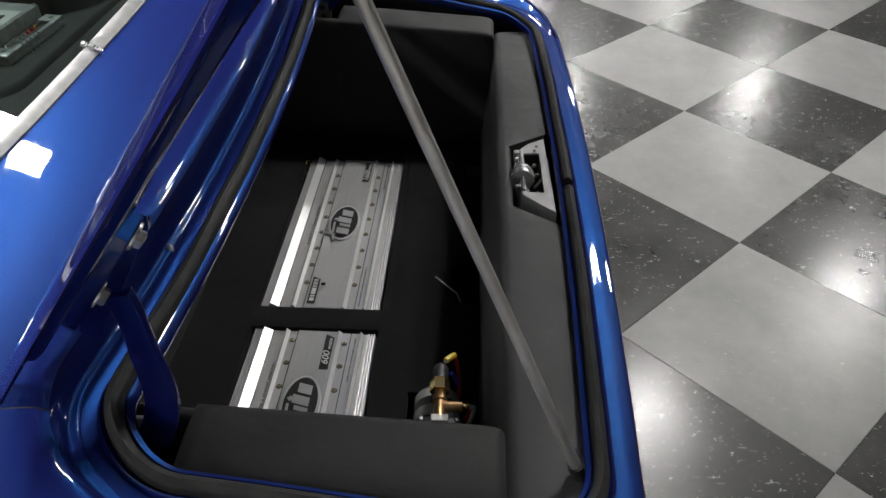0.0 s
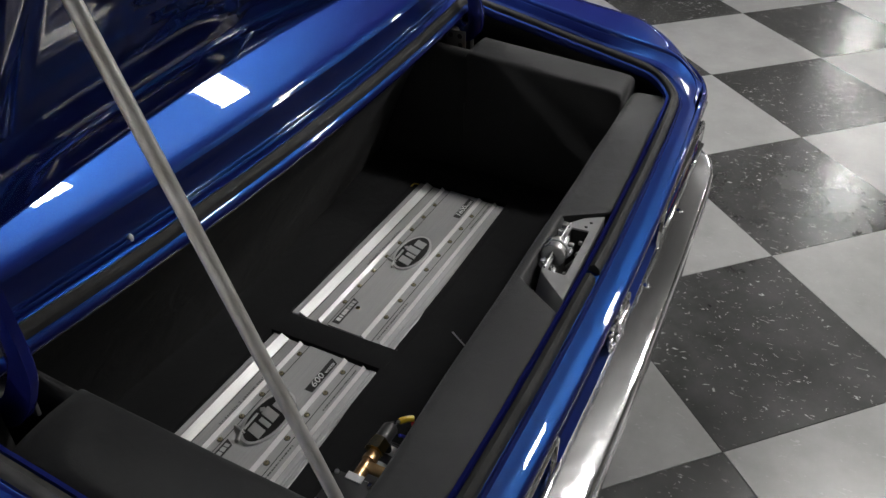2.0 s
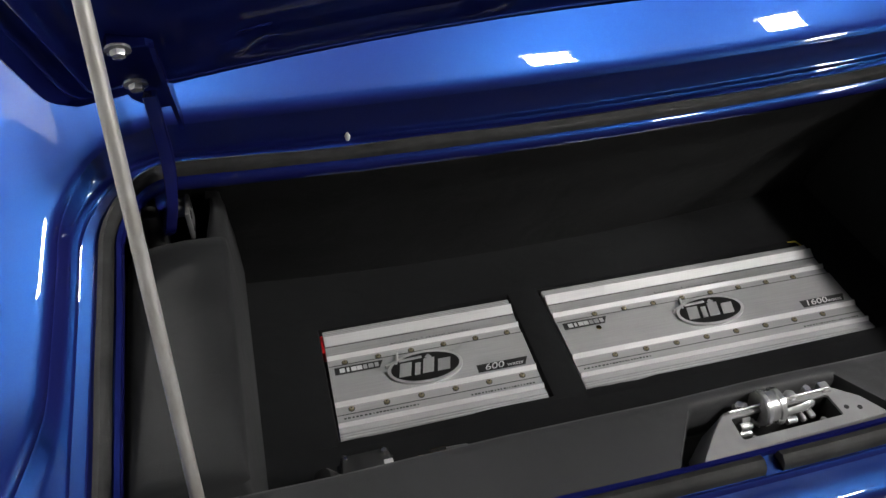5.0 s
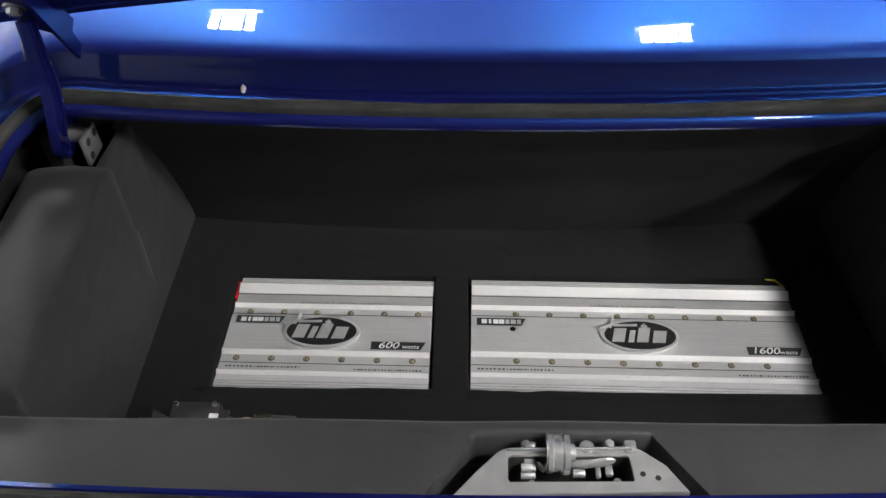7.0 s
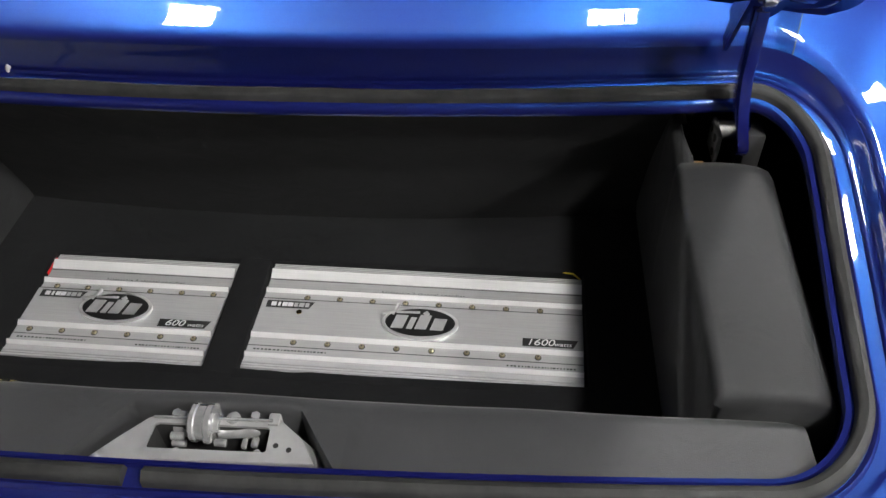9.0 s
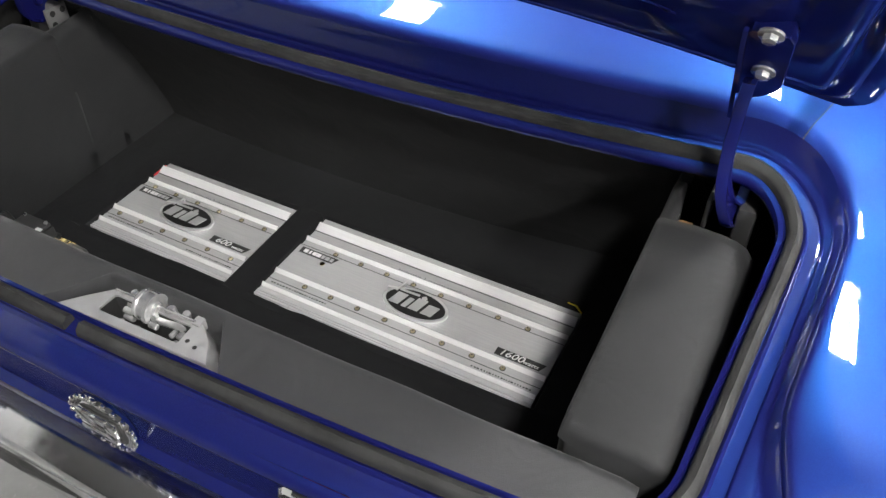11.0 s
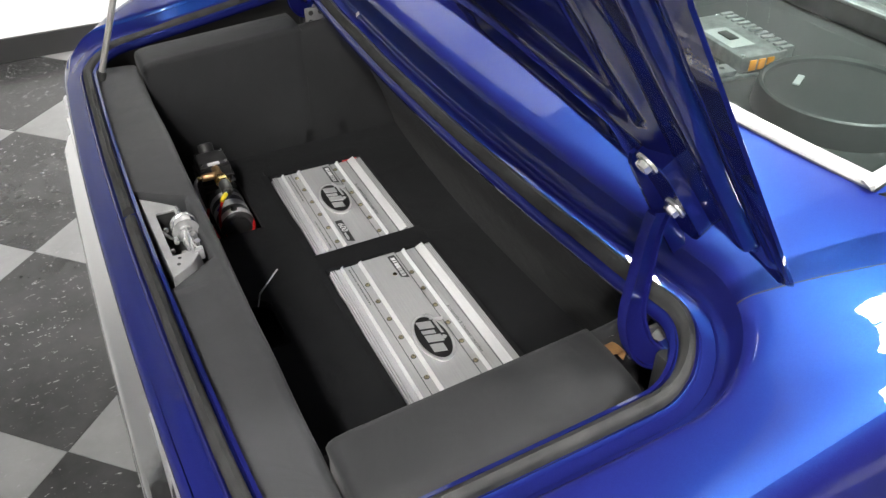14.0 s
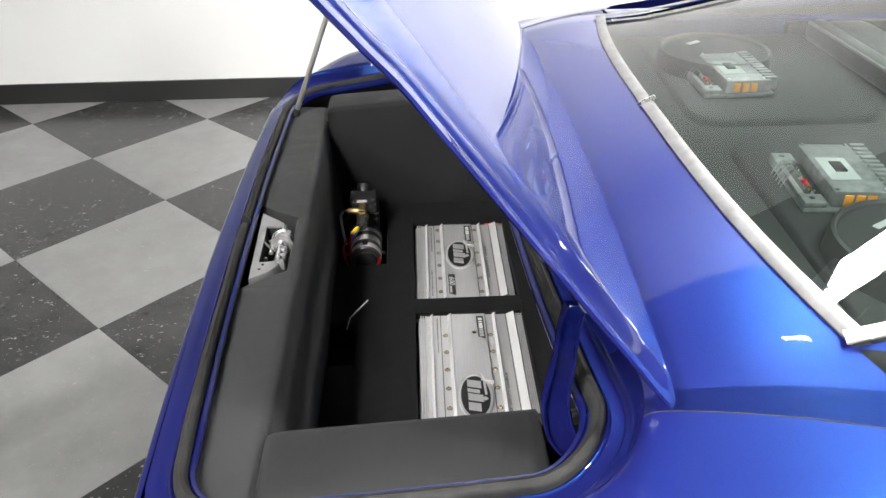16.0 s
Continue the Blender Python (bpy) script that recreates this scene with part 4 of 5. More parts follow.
# ---- the tail: bumper, lamps, badge ----
prof_b = [(0.006, 0.004), (0.003, 0.0085), (0.001, 0.0092), (-0.002, 0.0090), (-0.030, 0.0050), (-0.057, 0.0002), (-0.060, -0.0006), (-0.064, -0.003), (-0.067, -0.009), (-0.069, -0.025), (-0.068, -0.06), (-0.058, -0.095), (-0.040, -0.115), (-0.012, -0.12), (-0.018, -0.112), (-0.046, -0.09), (-0.056, -0.06), (-0.054, -0.025), (-0.040, -0.008)]
path_b = [(-0.868, 0.02, -80), (-0.862, -0.01, -70), (-0.845, -0.045, -45), (-0.82, -0.066, -20)]
path_b += [(x, -0.088 + 0.02 * x * x, -x * 4) for x in [-0.78 + 0.0975 * k for k in range(17)]]
path_b += [(0.82, -0.066, 20), (0.845, -0.045, 45), (0.862, -0.01, 70), (0.868, 0.02, 80)]
rings = []
for x, y, a in path_b:
    ca, sa = math.cos(radians(a)), math.sin(radians(a))
    rings.append([Vector((x * 0.905 + CX - dy * sa, y + dy * ca, 0.602 + dz)) for dy, dz in prof_b])
bumper = loft("rear_bumper", rings, chrome, car, "chrome rear bumper bar", around=True, caps=True, smooth=60)
for x in (-0.52, -0.25, 0.27, 0.54):
    part("bumper_bolt", disc_bm(0.008, 0.006, 14, 0.003, pose(x, -0.108, 0.604)), chrome, bumper, "round chrome bolt")
for s in (1, -1):
    part("bumper_bracket", box_bm(s * 0.4 - 0.02, s * 0.4 + 0.02, -0.11, 0.1, 0.53, 0.58, 0.003), tub_black, bumper)


def tail_lamp(s):
    x0, x1 = 0.285, 0.62
    cx = s * (x0 + x1) / 2 + CX
    w, h = (x1 - x0) / 2, 0.048
    yb = -0.064 + 0.03 * 0.5 ** 2 - 0.041
    lens = part("tail_lamp", box_bm(cx - w + 0.006, cx + w - 0.006, yb + 0.006, yb + 0.03, 0.668, 0.75, 0.004), lens_red, car, "red rectangular tail lamp lens")
    rings = []
    outline = [(-w, -h + 0.01), (-w + 0.01, -h), (w - 0.01, -h), (w, -h + 0.01), (w, h - 0.01), (w - 0.01, h), (-w + 0.01, h), (-w, h - 0.01)]
    for k, (ox, oz) in enumerate(outline):
        rr = []
        for a in range(6):
            t = 2 * math.pi * a / 6
            rr.append(Vector((cx + ox + math.copysign(0.007, ox) * math.cos(t), yb - 0.006 + 0.006 * math.sin(t), 0.708 + oz + math.copysign(0.007, oz) * math.cos(t))))
        rings.append(rr)
    loft("lamp_bezel", rings, chrome, lens, "chrome bezel", around=True, along=True)
    part("lamp_bar", box_bm(cx - w, cx + w, yb - 0.018, yb - 0.008, 0.705, 0.711, 0.002), chrome, lens, "chrome bar")


tail_lamp(1)
tail_lamp(-1)
for s in (1, -1):
    line = [Vector((s * x + CX, -0.107 + 0.03 * x ** 2, deck(-0.09) - 0.052)) for x in (0.30, 0.4, 0.5, 0.6, 0.66, 0.7)]
    tube("tail_trim", line, 0.004, chrome, car, "chrome strip along the tail panel", sides=8)


def badge():
    c = Vector((0.046, -0.103, 0.700))
    rim = []
    for k in range(28):
        a = 2 * math.pi * k / 28
        p = c + Vector((0.043 * math.cos(a), 0, 0.038 * math.sin(a)))
        rim.append([p + Vector((0.006 * math.cos(a) * math.cos(t), -0.006 * math.sin(t), 0.006 * math.sin(a) * math.cos(t))) for t in [2 * math.pi * j / 6 for j in range(6)]])
    ob = loft("tail_badge", rim, chrome, car, "ornate oval chrome badge on the tail panel", around=True, along=True)
    part("badge_field", disc_bm(0.04, 0.004, 28, 0.001, Matrix.Translation(c) @ pose(0, 0, 0, 90, 0, 0)), motor_steel, ob, "dark badge field")
    for k in range(20):
        a = 2 * math.pi * k / 20
        part("bead", disc_bm(0.0042, 0.005, 8, 0.002, Matrix.Translation(c + Vector((0.049 * math.cos(a), -0.002, 0.044 * math.sin(a)))) @ pose(0, 0, 0, 90, 0, 0)), chrome, ob, "chrome bead", smooth=60)
    for dx, dz, w, h in ((-0.018, 0.012, 0.012, 0.012), (0.004, 0.014, 0.014, 0.008), (0.02, 0.004, 0.009, 0.014), (-0.006, -0.01, 0.024, 0.008), (0.012, -0.018, 0.012, 0.006)):
        part("badge_relief", box_bm(c.x + dx - w, c.x + dx + w, c.y - 0.012, c.y - 0.003, c.z + dz - h, c.z + dz + h, 0.003), chrome, ob, "raised chrome relief")


badge()

# ---- boot latch in the rear ledge ----
latch = empty("boot_latch", "", "")
latch.parent = car


def latch_plate():
    """Pressed bracket: flat top with a square hole, ends folded down."""
    z = 0.799
    outer = [(-0.058, -0.041), (0.168, -0.034), (0.150, -0.006), (0.128, 0.011), (0.122, 0.013), (-0.006, 0.011), (-0.012, 0.008), (-0.034, -0.014)]
    hole = [(-0.002, -0.026), (0.116, -0.024), (0.1175, -0.022), (0.116, 0.002), (0.113, 0.004), (0.001, 0.003), (-0.003, 0.001), (-0.004, -0.023)]
    low = [(-0.060, -0.043), (0.170, -0.036), (0.168, -0.004), (0.140, 0.016), (0.124, 0.017), (-0.008, 0.015), (-0.022, 0.012), (-0.052, -0.014)]
    rings = [[Vector((x, y, z - 0.040)) for x, y in low], [Vector((x, y, z - 0.004)) for x, y in outer], [Vector((x, y, z - 0.0012)) for x, y in outer],
             [Vector((0.055 + (x - 0.055) * 0.985, -0.014 + (y + 0.014) * 0.96, z)) for x, y in outer],
             [Vector((x, y, z)) for x, y in hole], [Vector((x, y, z - 0.003)) for x, y in hole]]
    loft("latch_plate", rings, bracket_grey, latch, "grey painted latch bracket with folded ends", around=True, smooth=30)
    part("latch_well", box_bm(-0.05, 0.16, -0.05, 0.02, 0.735, 0.748), tub_black, latch)
    loft("latch_box", [[Vector((x, y, z - 0.0035)) for x, y in hole], [Vector((x, y, z - 0.055)) for x, y in hole]], tub_black, latch, around=True, smooth=30)
    for x, y in ((0.126, -0.016), (0.140, -0.020)):
        part("bracket_hole", disc_bm(0.0028, 0.0006, 14, 0, pose(x, y, z - 0.0002)), tub_black, latch)
    part("bracket_lug", box_bm(0.112, 0.124, 0.006, 0.020, 0.784, 0.802, 0.002), bracket_grey, latch)


latch_plate()
tube("latch_bar", [(-0.004, 0.007, 0.803), (0.118, 0.009, 0.804)], 0.0017, latch_metal, latch, "thin steel latch shaft", sides=10)
# toothed drum with a waisted rim and a stepped hub
drum_rings = []
for x, r in ((0.034, 0.010), (0.0342, 0.0185), (0.036, 0.0200), (0.040, 0.0200), (0.0415, 0.0186), (0.050, 0.0184), (0.0515, 0.0200), (0.0555, 0.0200), (0.057, 0.0200), (0.0575, 0.010), (0.063, 0.0096), (0.0635, 0.004)):
    drum_rings.append([Vector((x, -0.002 + r * math.cos(a), 0.7985 + r * math.sin(a))) for a in [2 * math.pi * k / 28 for k in range(28)]])
drum = loft("latch_drum", drum_rings, latch_metal, latch, "round zinc latch drum", around=True, caps=True, smooth=35)
part("drum_lug", box_bm(0.048, 0.058, -0.023, -0.013, 0.790, 0.800, 0.0035, 3), latch_metal, drum, smooth=50)
part("drum_lug", disc_bm(0.0042, 0.012, 12, 0.0015, pose(0.0605, -0.020, 0.791, 0, 90, 0)), latch_metal, drum, smooth=50)
# roller cluster beside it
roller = part("latch_roller", disc_bm(0.0085, 0.011, 18, 0.002, pose(0.0135, -0.001, 0.793, 0, 90, 0)), latch_metal, latch, "small zinc roller", smooth=50)
for y, z, r in ((0.006, 0.801, 0.0048), (-0.011, 0.789, 0.0046), (-0.004, 0.783, 0.0040), (-0.014, 0.780, 0.0042)):
    part("roller_pin", disc_bm(r, 0.015, 12, r * 0.4, pose(0.0105, y, z, 0, 90, 0)), latch_metal, roller, smooth=50)
link_bar = tube("latch_link", [(0.024, -0.002, 0.792), (0.029, -0.008, 0.785), (0.035, -0.012, 0.784)], [0.004, 0.0032, 0.004], latch_metal, latch, "bent zinc link", sides=10)
# forked arm on the other side
arm_line = [((0.062, -0.004, 0.788), 0.0075), ((0.070, -0.006, 0.789), 0.0062), ((0.080, -0.005, 0.790), 0.0066), ((0.092, -0.003, 0.792), 0.0084), ((0.100, -0.002, 0.793), 0.0078), ((0.104, -0.002, 0.793), 0.0050)]
fork = tube("latch_arm", [p for p, r in arm_line], [r for p, r in arm_line], latch_metal, latch, "cast zinc latch arm", sides=14)
part("arm_tooth", box_bm(0.084, 0.090, -0.019, -0.006, 0.779, 0.786, 0.002, 2, pose(0, 0, 0)), latch_metal, fork, smooth=50)
part("arm_tooth", box_bm(0.094, 0.102, -0.018, -0.006, 0.781, 0.787, 0.002, 2, pose(0, 0, 0)), latch_metal, fork, smooth=50)
knob = part("latch_knob", disc_bm(0.0078, 0.010, 18, 0.0035, pose(0.0755, 0.004, 0.796, 10, 0, 0)), latch_metal, latch, "round zinc stop", smooth=50)
bolt_a = part("latch_bolt", disc_bm(0.0052, 0.009, 6, 0.001, pose(0.0965, 0.006, 0.799, 0, 12, 0)), latch_metal, latch, smooth=30)
bolt_b = part("latch_bolt", disc_bm(0.0048, 0.007, 6, 0.001, pose(0.0155, 0.006, 0.802)), latch_metal, latch, smooth=30)
tube("latch_pin", [(0.043, -0.027, 0.796), (0.043, -0.020, 0.786), (0.043, -0.014, 0.778)], 0.0026, latch_metal, latch, "thin steel pin", sides=8)
for ob, dz in ((drum, -0.003), (roller, -0.007), (link_bar, -0.004), (fork, -0.005), (knob, -0.004), (bolt_a, -0.006), (bolt_b, -0.009)):
    ob.location = (0, 0.010, dz)
for x, y, z in ((0.020, -0.018, 0.778), (0.078, -0.020, 0.777), (0.104, -0.016, 0.780)):
    part("latch_rivet", disc_bm(0.0040, 0.006, 12, 0.002, pose(x, y, z)), latch_metal, latch, smooth=50)

# wheels that carry the car
for s in (1, -1):
    w = part("rear_wheel", disc_bm(0.22, 0.16, 32, 0.01, pose(s * 0.72 - 0.08, 0.62, 0.315, 0, 90, 0)), steel, car, "steel wheel rim")
    rings = []
    for k in range(40):
        a = 2 * math.pi * k / 40
        sec = [(-0.09, 0.22), (-0.1, 0.26), (-0.095, 0.3), (-0.07, 0.315), (0.07, 0.315), (0.095, 0.3), (0.1, 0.26), (0.09, 0.22)]
        rings.append([Vector((s * 0.72 + dx, 0.62 + r * math.cos(a), 0.315 + r * math.sin(a))) for dx, r in sec])
    loft("tyre", rings, tyre_black, w, "black rubber tyre", around=True, along=True)
part("under_body", box_bm(-0.62, 0.62, -0.02, 2.3, 0.26, 0.3), tub_black, car, "black underside")

# ---- amplifiers let into the boot floor ----


def printed(text, size, mat, parent, m, shear=0.25, spacing=1.0):
    cu = bpy.data.curves.new("lettering", "FONT")
    cu.body, cu.size, cu.extrude, cu.align_x, cu.align_y, cu.shear = text, size, 0.0002, "CENTER", "CENTER", shear
    cu.space_character = spacing
    tmp = bpy.data.objects.new("lettering", cu)
    scene.collection.objects.link(tmp)
    bpy.context.view_layer.update()
    me = bpy.data.meshes.new_from_object(tmp.evaluated_get(bpy.context.evaluated_depsgraph_get()))
    bpy.data.objects.remove(tmp)
    me.materials.clear()
    me.materials.append(mat)
    me.transform(m)
    ob = new("lettering", me)
    ob.parent = parent
    return ob


def amplifier(x0, x1, y0, y1, skew, screws, watts, badge_x, text_x, label):
    """A stepped extruded case with gold screws, an oval badge and printed plates; y0 is its rear edge."""
    w, d = x1 - x0, y1 - y0
    root = empty("amplifier", label, "amplifier", ((x0 + x1) / 2, (y0 + y1) / 2, 0.516), "boot amplifiers")
    root.rotation_euler = (0, 0, radians(skew))
    z = 0.045
    sec = []
    for k in range(4):
        a = d / 2 - 0.001 - 0.0036 * k
        sec += [(a, z - 0.008), (a - 0.0004, z - 0.002), (a - 0.002, z - 0.002), (a - 0.0024, z - 0.008)]
    f = d / 0.215

    def at(v):
        return d / 2 - v * f
    sec += [(at(0.0165), z - 0.004), (at(0.0176), z + 0.004), (at(0.033), z - 0.0035), (at(0.0345), z - 0.004), (at(0.055), z - 0.0045)]
    sec += [(at(0.0555), z + 0.0016), (at(0.0575), z + 0.0018), (at(0.0635), z - 0.004), (at(0.0765), z - 0.004), (at(0.0768), z - 0.0052), (at(0.0776), z - 0.0052), (at(0.078), z - 0.0012)]
    sec += [(at(0.146), z - 0.0012), (at(0.1463), z + 0.0016), (at(0.1485), z + 0.0018), (at(0.155), z - 0.004), (at(0.1685), z - 0.004), (at(0.1688), z - 0.0052), (at(0.1696), z - 0.0052), (at(0.17), z - 0.004)]
    sec += [(at(0.184), z - 0.004), (at(0.1845), z + 0.001), (at(0.1862), z + 0.001), (at(0.191), z - 0.005), (at(0.198), z - 0.005)]
    for k in range(3):
        a = at(0.199) - 0.0045 * k
        sec += [(a, z - 0.003), (a - 0.0024, z - 0.0035), (a - 0.0028, z - 0.010), (a - 0.004, z - 0.010)]
    sec += [(-d / 2, z - 0.012), (-d / 2, -0.02), (d / 2, -0.02)]
    rings = [[Vector((x, y, zz)) for y, zz in sec] for x in (-w / 2, w / 2)]
    loft("case", rings, alloy, root, "brushed silver extruded aluminium case", around=True, caps=True, smooth=12)
    band = [(at(0.035), z - 0.0037), (at(0.0548), z - 0.0041)]
    loft("grey_band", [[Vector((x, y, zz)) for y, zz in band] for x in (-w / 2 + 0.001, w / 2 - 0.001)], alloy_dark, root, "darker grey printed band", smooth=0)
    # pale strips just above the slopes paint the light catching the ridges
    for v0, z0, v1, z1 in ((0.0178, 0.0039, 0.0325, -0.0032), (0.0575, 0.0018, 0.0632, -0.0036), (0.1485, 0.0018, 0.1548, -0.0038), (0.1862, 0.0010, 0.1908, -0.0048)):
        strip = [(at(v0), z + z0 + 0.0004), (at(v1), z + z1 + 0.0004)]
        loft("ridge", [[Vector((x, y, zz)) for y, zz in strip] for x in (-w / 2 + 0.0005, w / 2 - 0.0005)], alloy_highlight, root, "pale strip painting the highlight on a case ridge", smooth=0)
    for v, zz in ((0.0772, -0.0008), (0.1692, -0.0036), (0.0345, -0.0033)):
        strip = [(at(v - 0.0007), z + zz), (at(v + 0.0007), z + zz)]
        loft("groove_line", [[Vector((x, y, q)) for y, q in strip] for x in (-w / 2 + 0.0005, w / 2 - 0.0005)], ink, root, "dark groove line", smooth=0)
    for row, v in enumerate((0.0705, 0.1605)):
        for sx in screws[row]:
            screw = part("screw", disc_bm(0.0038, 0.0032, 12, 0.0014, pose(sx - (x0 + x1) / 2, at(v), z - 0.004)), gold_screw, root, "gold cap screw", smooth=60)
            # flat black ring that paints the shadow round the screw head
            part("screw_shadow", disc_bm(0.0050, 0.0004, 14, 0.0, pose(sx - (x0 + x1) / 2, at(v), z - 0.0040)), ink, screw, smooth=0)
            part("socket", disc_bm(0.0014, 0.0006, 6, 0.0, pose(sx - (x0 + x1) / 2, at(v), z - 0.0012)), ink, screw, smooth=0)
    bx, by = badge_x - (x0 + x1) / 2, at(0.113)
    m = pose(bx, by, z - 0.0012) @ Matrix.Diagonal((0.058, 0.031, 1, 1))
    disc = part("badge_rim", disc_bm(1.0, 0.0045, 40, 0.0, m), badge_silver, root, "oval silver badge", smooth=30)
    part("badge_field", disc_bm(1.0, 0.0049, 40, 0.0, pose(bx, by, z - 0.0012) @ Matrix.Diagonal((0.053, 0.0265, 1, 1))), ink, disc, "black oval field", smooth=30)
    # the maker's mark as plain slanted strokes
    for sx, hw, hh, sy in ((-0.031, 0.009, 0.0125, -0.001), (-0.0125, 0.0042, 0.011, -0.003), (0.005, 0.0085, 0.0135, 0.0), (0.0285, 0.0095, 0.011, -0.003)):
        b = bmesh.new()
        low_v = [b.verts.new((bx + sx + px + 0.25 * py, by + sy + py, z - 0.0012)) for px, py in ((-hw, -hh), (hw, -hh), (hw, hh), (-hw, hh))]
        face = b.faces.new(low_v)
        up = bmesh.ops.extrude_face_region(b, geom=[face])
        bmesh.ops.translate(b, vec=(0, 0, 0.0062), verts=[v for v in up["geom"] if isinstance(v, bmesh.types.BMVert)])
        bmesh.ops.recalc_face_normals(b, faces=b.faces)
        part("badge_stroke", b, badge_silver, disc, "raised silver block", smooth=0)
    for sx, sy, hw, hh, a in ((-0.048, 0.017, 0.012, 0.0018, 18), (-0.040, 0.024, 0.0018, 0.012, -14), (-0.020, 0.0185, 0.018, 0.0022, 2), (0.008, 0.017, 0.004, 0.004, 40)):
        part("badge_stroke", box_bm(-hw, hw, -hh, hh, 0.0, 0.0060, 0.0006, 1, pose(bx + sx, by + sy, z - 0.0012, 0, 0, a)), badge_silver, disc, "raised silver stroke", smooth=0)

    def plate(cx_, cy_, hw, hh, name):
        b = bmesh.new()
        vs = [b.verts.new((cx_ + px, cy_ + py, z - 0.0008)) for px, py in ((-hw - hh * 0.5, -hh), (hw - hh * 0.5, -hh), (hw + hh * 0.5, hh), (-hw + hh * 0.5 - hh, hh))]
        b.faces.new(vs)
        return part(name, b, ink, root, "black printed plate", smooth=0)
    p1 = plate(-w / 2 + 0.046, at(0.0885), 0.034, 0.0072, "name_plate")
    for k, (hw, mat) in enumerate(((0.004, white_print), (0.002, white_print), (0.004, white_print), (0.004, white_print), (0.003, alloy_dark), (0.004, alloy_dark), (0.003, alloy_dark))):
        part("print_bar", box_bm(-hw, hw, -0.004, 0.004, 0, 0.0003, m=pose(-w / 2 + 0.02 + 0.0088 * k, at(0.0885), z - 0.0005)), mat, p1, smooth=0)
    p2 = plate(w / 2 - 0.048, at(0.135), 0.037, 0.0075, "power_plate")
    printed(watts, 0.0165, white_print, p2, pose(w / 2 - 0.063, at(0.135), z - 0.0003) @ Matrix.Diagonal((1.25, 1, 1, 1)))
    printed("watts", 0.0095, white_print, p2, pose(w / 2 - 0.030, at(0.137), z - 0.0003) @ Matrix.Diagonal((1.25, 1, 1, 1)))
    # rows of small print
    printed("bridgeable 2 channel amplifier", 0.0072, ink, root, pose(text_x - (x0 + x1) / 2, at(0.0500), z - 0.0036), 0.0, 1.42)
    for cx_, v, hw in ((-w / 2 + 0.065, 0.176, 0.055), (w / 2 - 0.06, 0.178, 0.05)):
        x = -hw
        rnd = random.Random(int(1000 * (hw + v)))
        while x < hw:
            l = rnd.uniform(0.0016, 0.0042)
            part("print_bar", box_bm(x, min(hw, x + l), -0.0012, 0.0012, 0, 0.0003, m=pose(cx_, at(v), z - 0.0039)), ink, root, smooth=0)
            x += l + rnd.uniform(0.0012, 0.003)
    return root


amplifier(-0.402, -0.093, 0.247, 0.460, -1.0, [[-0.376 + 0.0521 * k for k in range(6)], [-0.379 + 0.0521 * k for k in range(6)]], "600", -0.258, -0.235, "silver 600 watt car amplifier let into the boot floor")
amplifier(-0.033, 0.462, 0.2435, 0.4565, -1.0, [[0.0355 + 0.0518 * k for k in range(8)], [0.034 + 0.0518 * k for k in range(8)]], "1600", 0.219, 0.216, "long silver 1600 watt car amplifier let into the boot floor")
for x0, x1, y0 in ((-0.410, -0.086, 0.243), (-0.041, 0.470, 0.240)):
    n = 40
    rows = [[], [], [], []]
    for k in range(n + 1):
        x = x0 + (x1 - x0) * k / n
        w = 0.0015 + 0.0045 * noise.noise(Vector((x * 11, y0 * 40, 2.0))) + 0.002 * noise.noise(Vector((x * 34, 1.0, 0.0)))
        y = y0 + max(0.0012, w)
        for row, (yy, zz) in zip(rows, ((y0 - 0.012, FLOOR + 0.0004), (y0 - 0.002, FLOOR + 0.0025), (y - 0.001, FLOOR + 0.0022), (y, FLOOR - 0.004))):
            row.append(Vector((x, yy, zz)))
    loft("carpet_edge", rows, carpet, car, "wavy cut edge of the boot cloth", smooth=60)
part("sticker", disc_bm(0.0045, 0.0006, 14, 0.0, pose(0.030, 0.358, 0.5602)), brass, car, "tiny amber dot on the amplifier")
part("cable_end", box_bm(-0.4055, -0.401, 0.420, 0.455, 0.535, 0.558, 0.001), wire_red, car, "red cable end beside an amplifier")
tube("cable", [(0.416, 0.463, 0.555), (0.436, 0.462, 0.562), (0.451, 0.460, 0.562), (0.462, 0.455, 0.555)], 0.0013, wire_yellow, car, "thin yellow cable", sides=6)

# ---- air compressor in its well ----


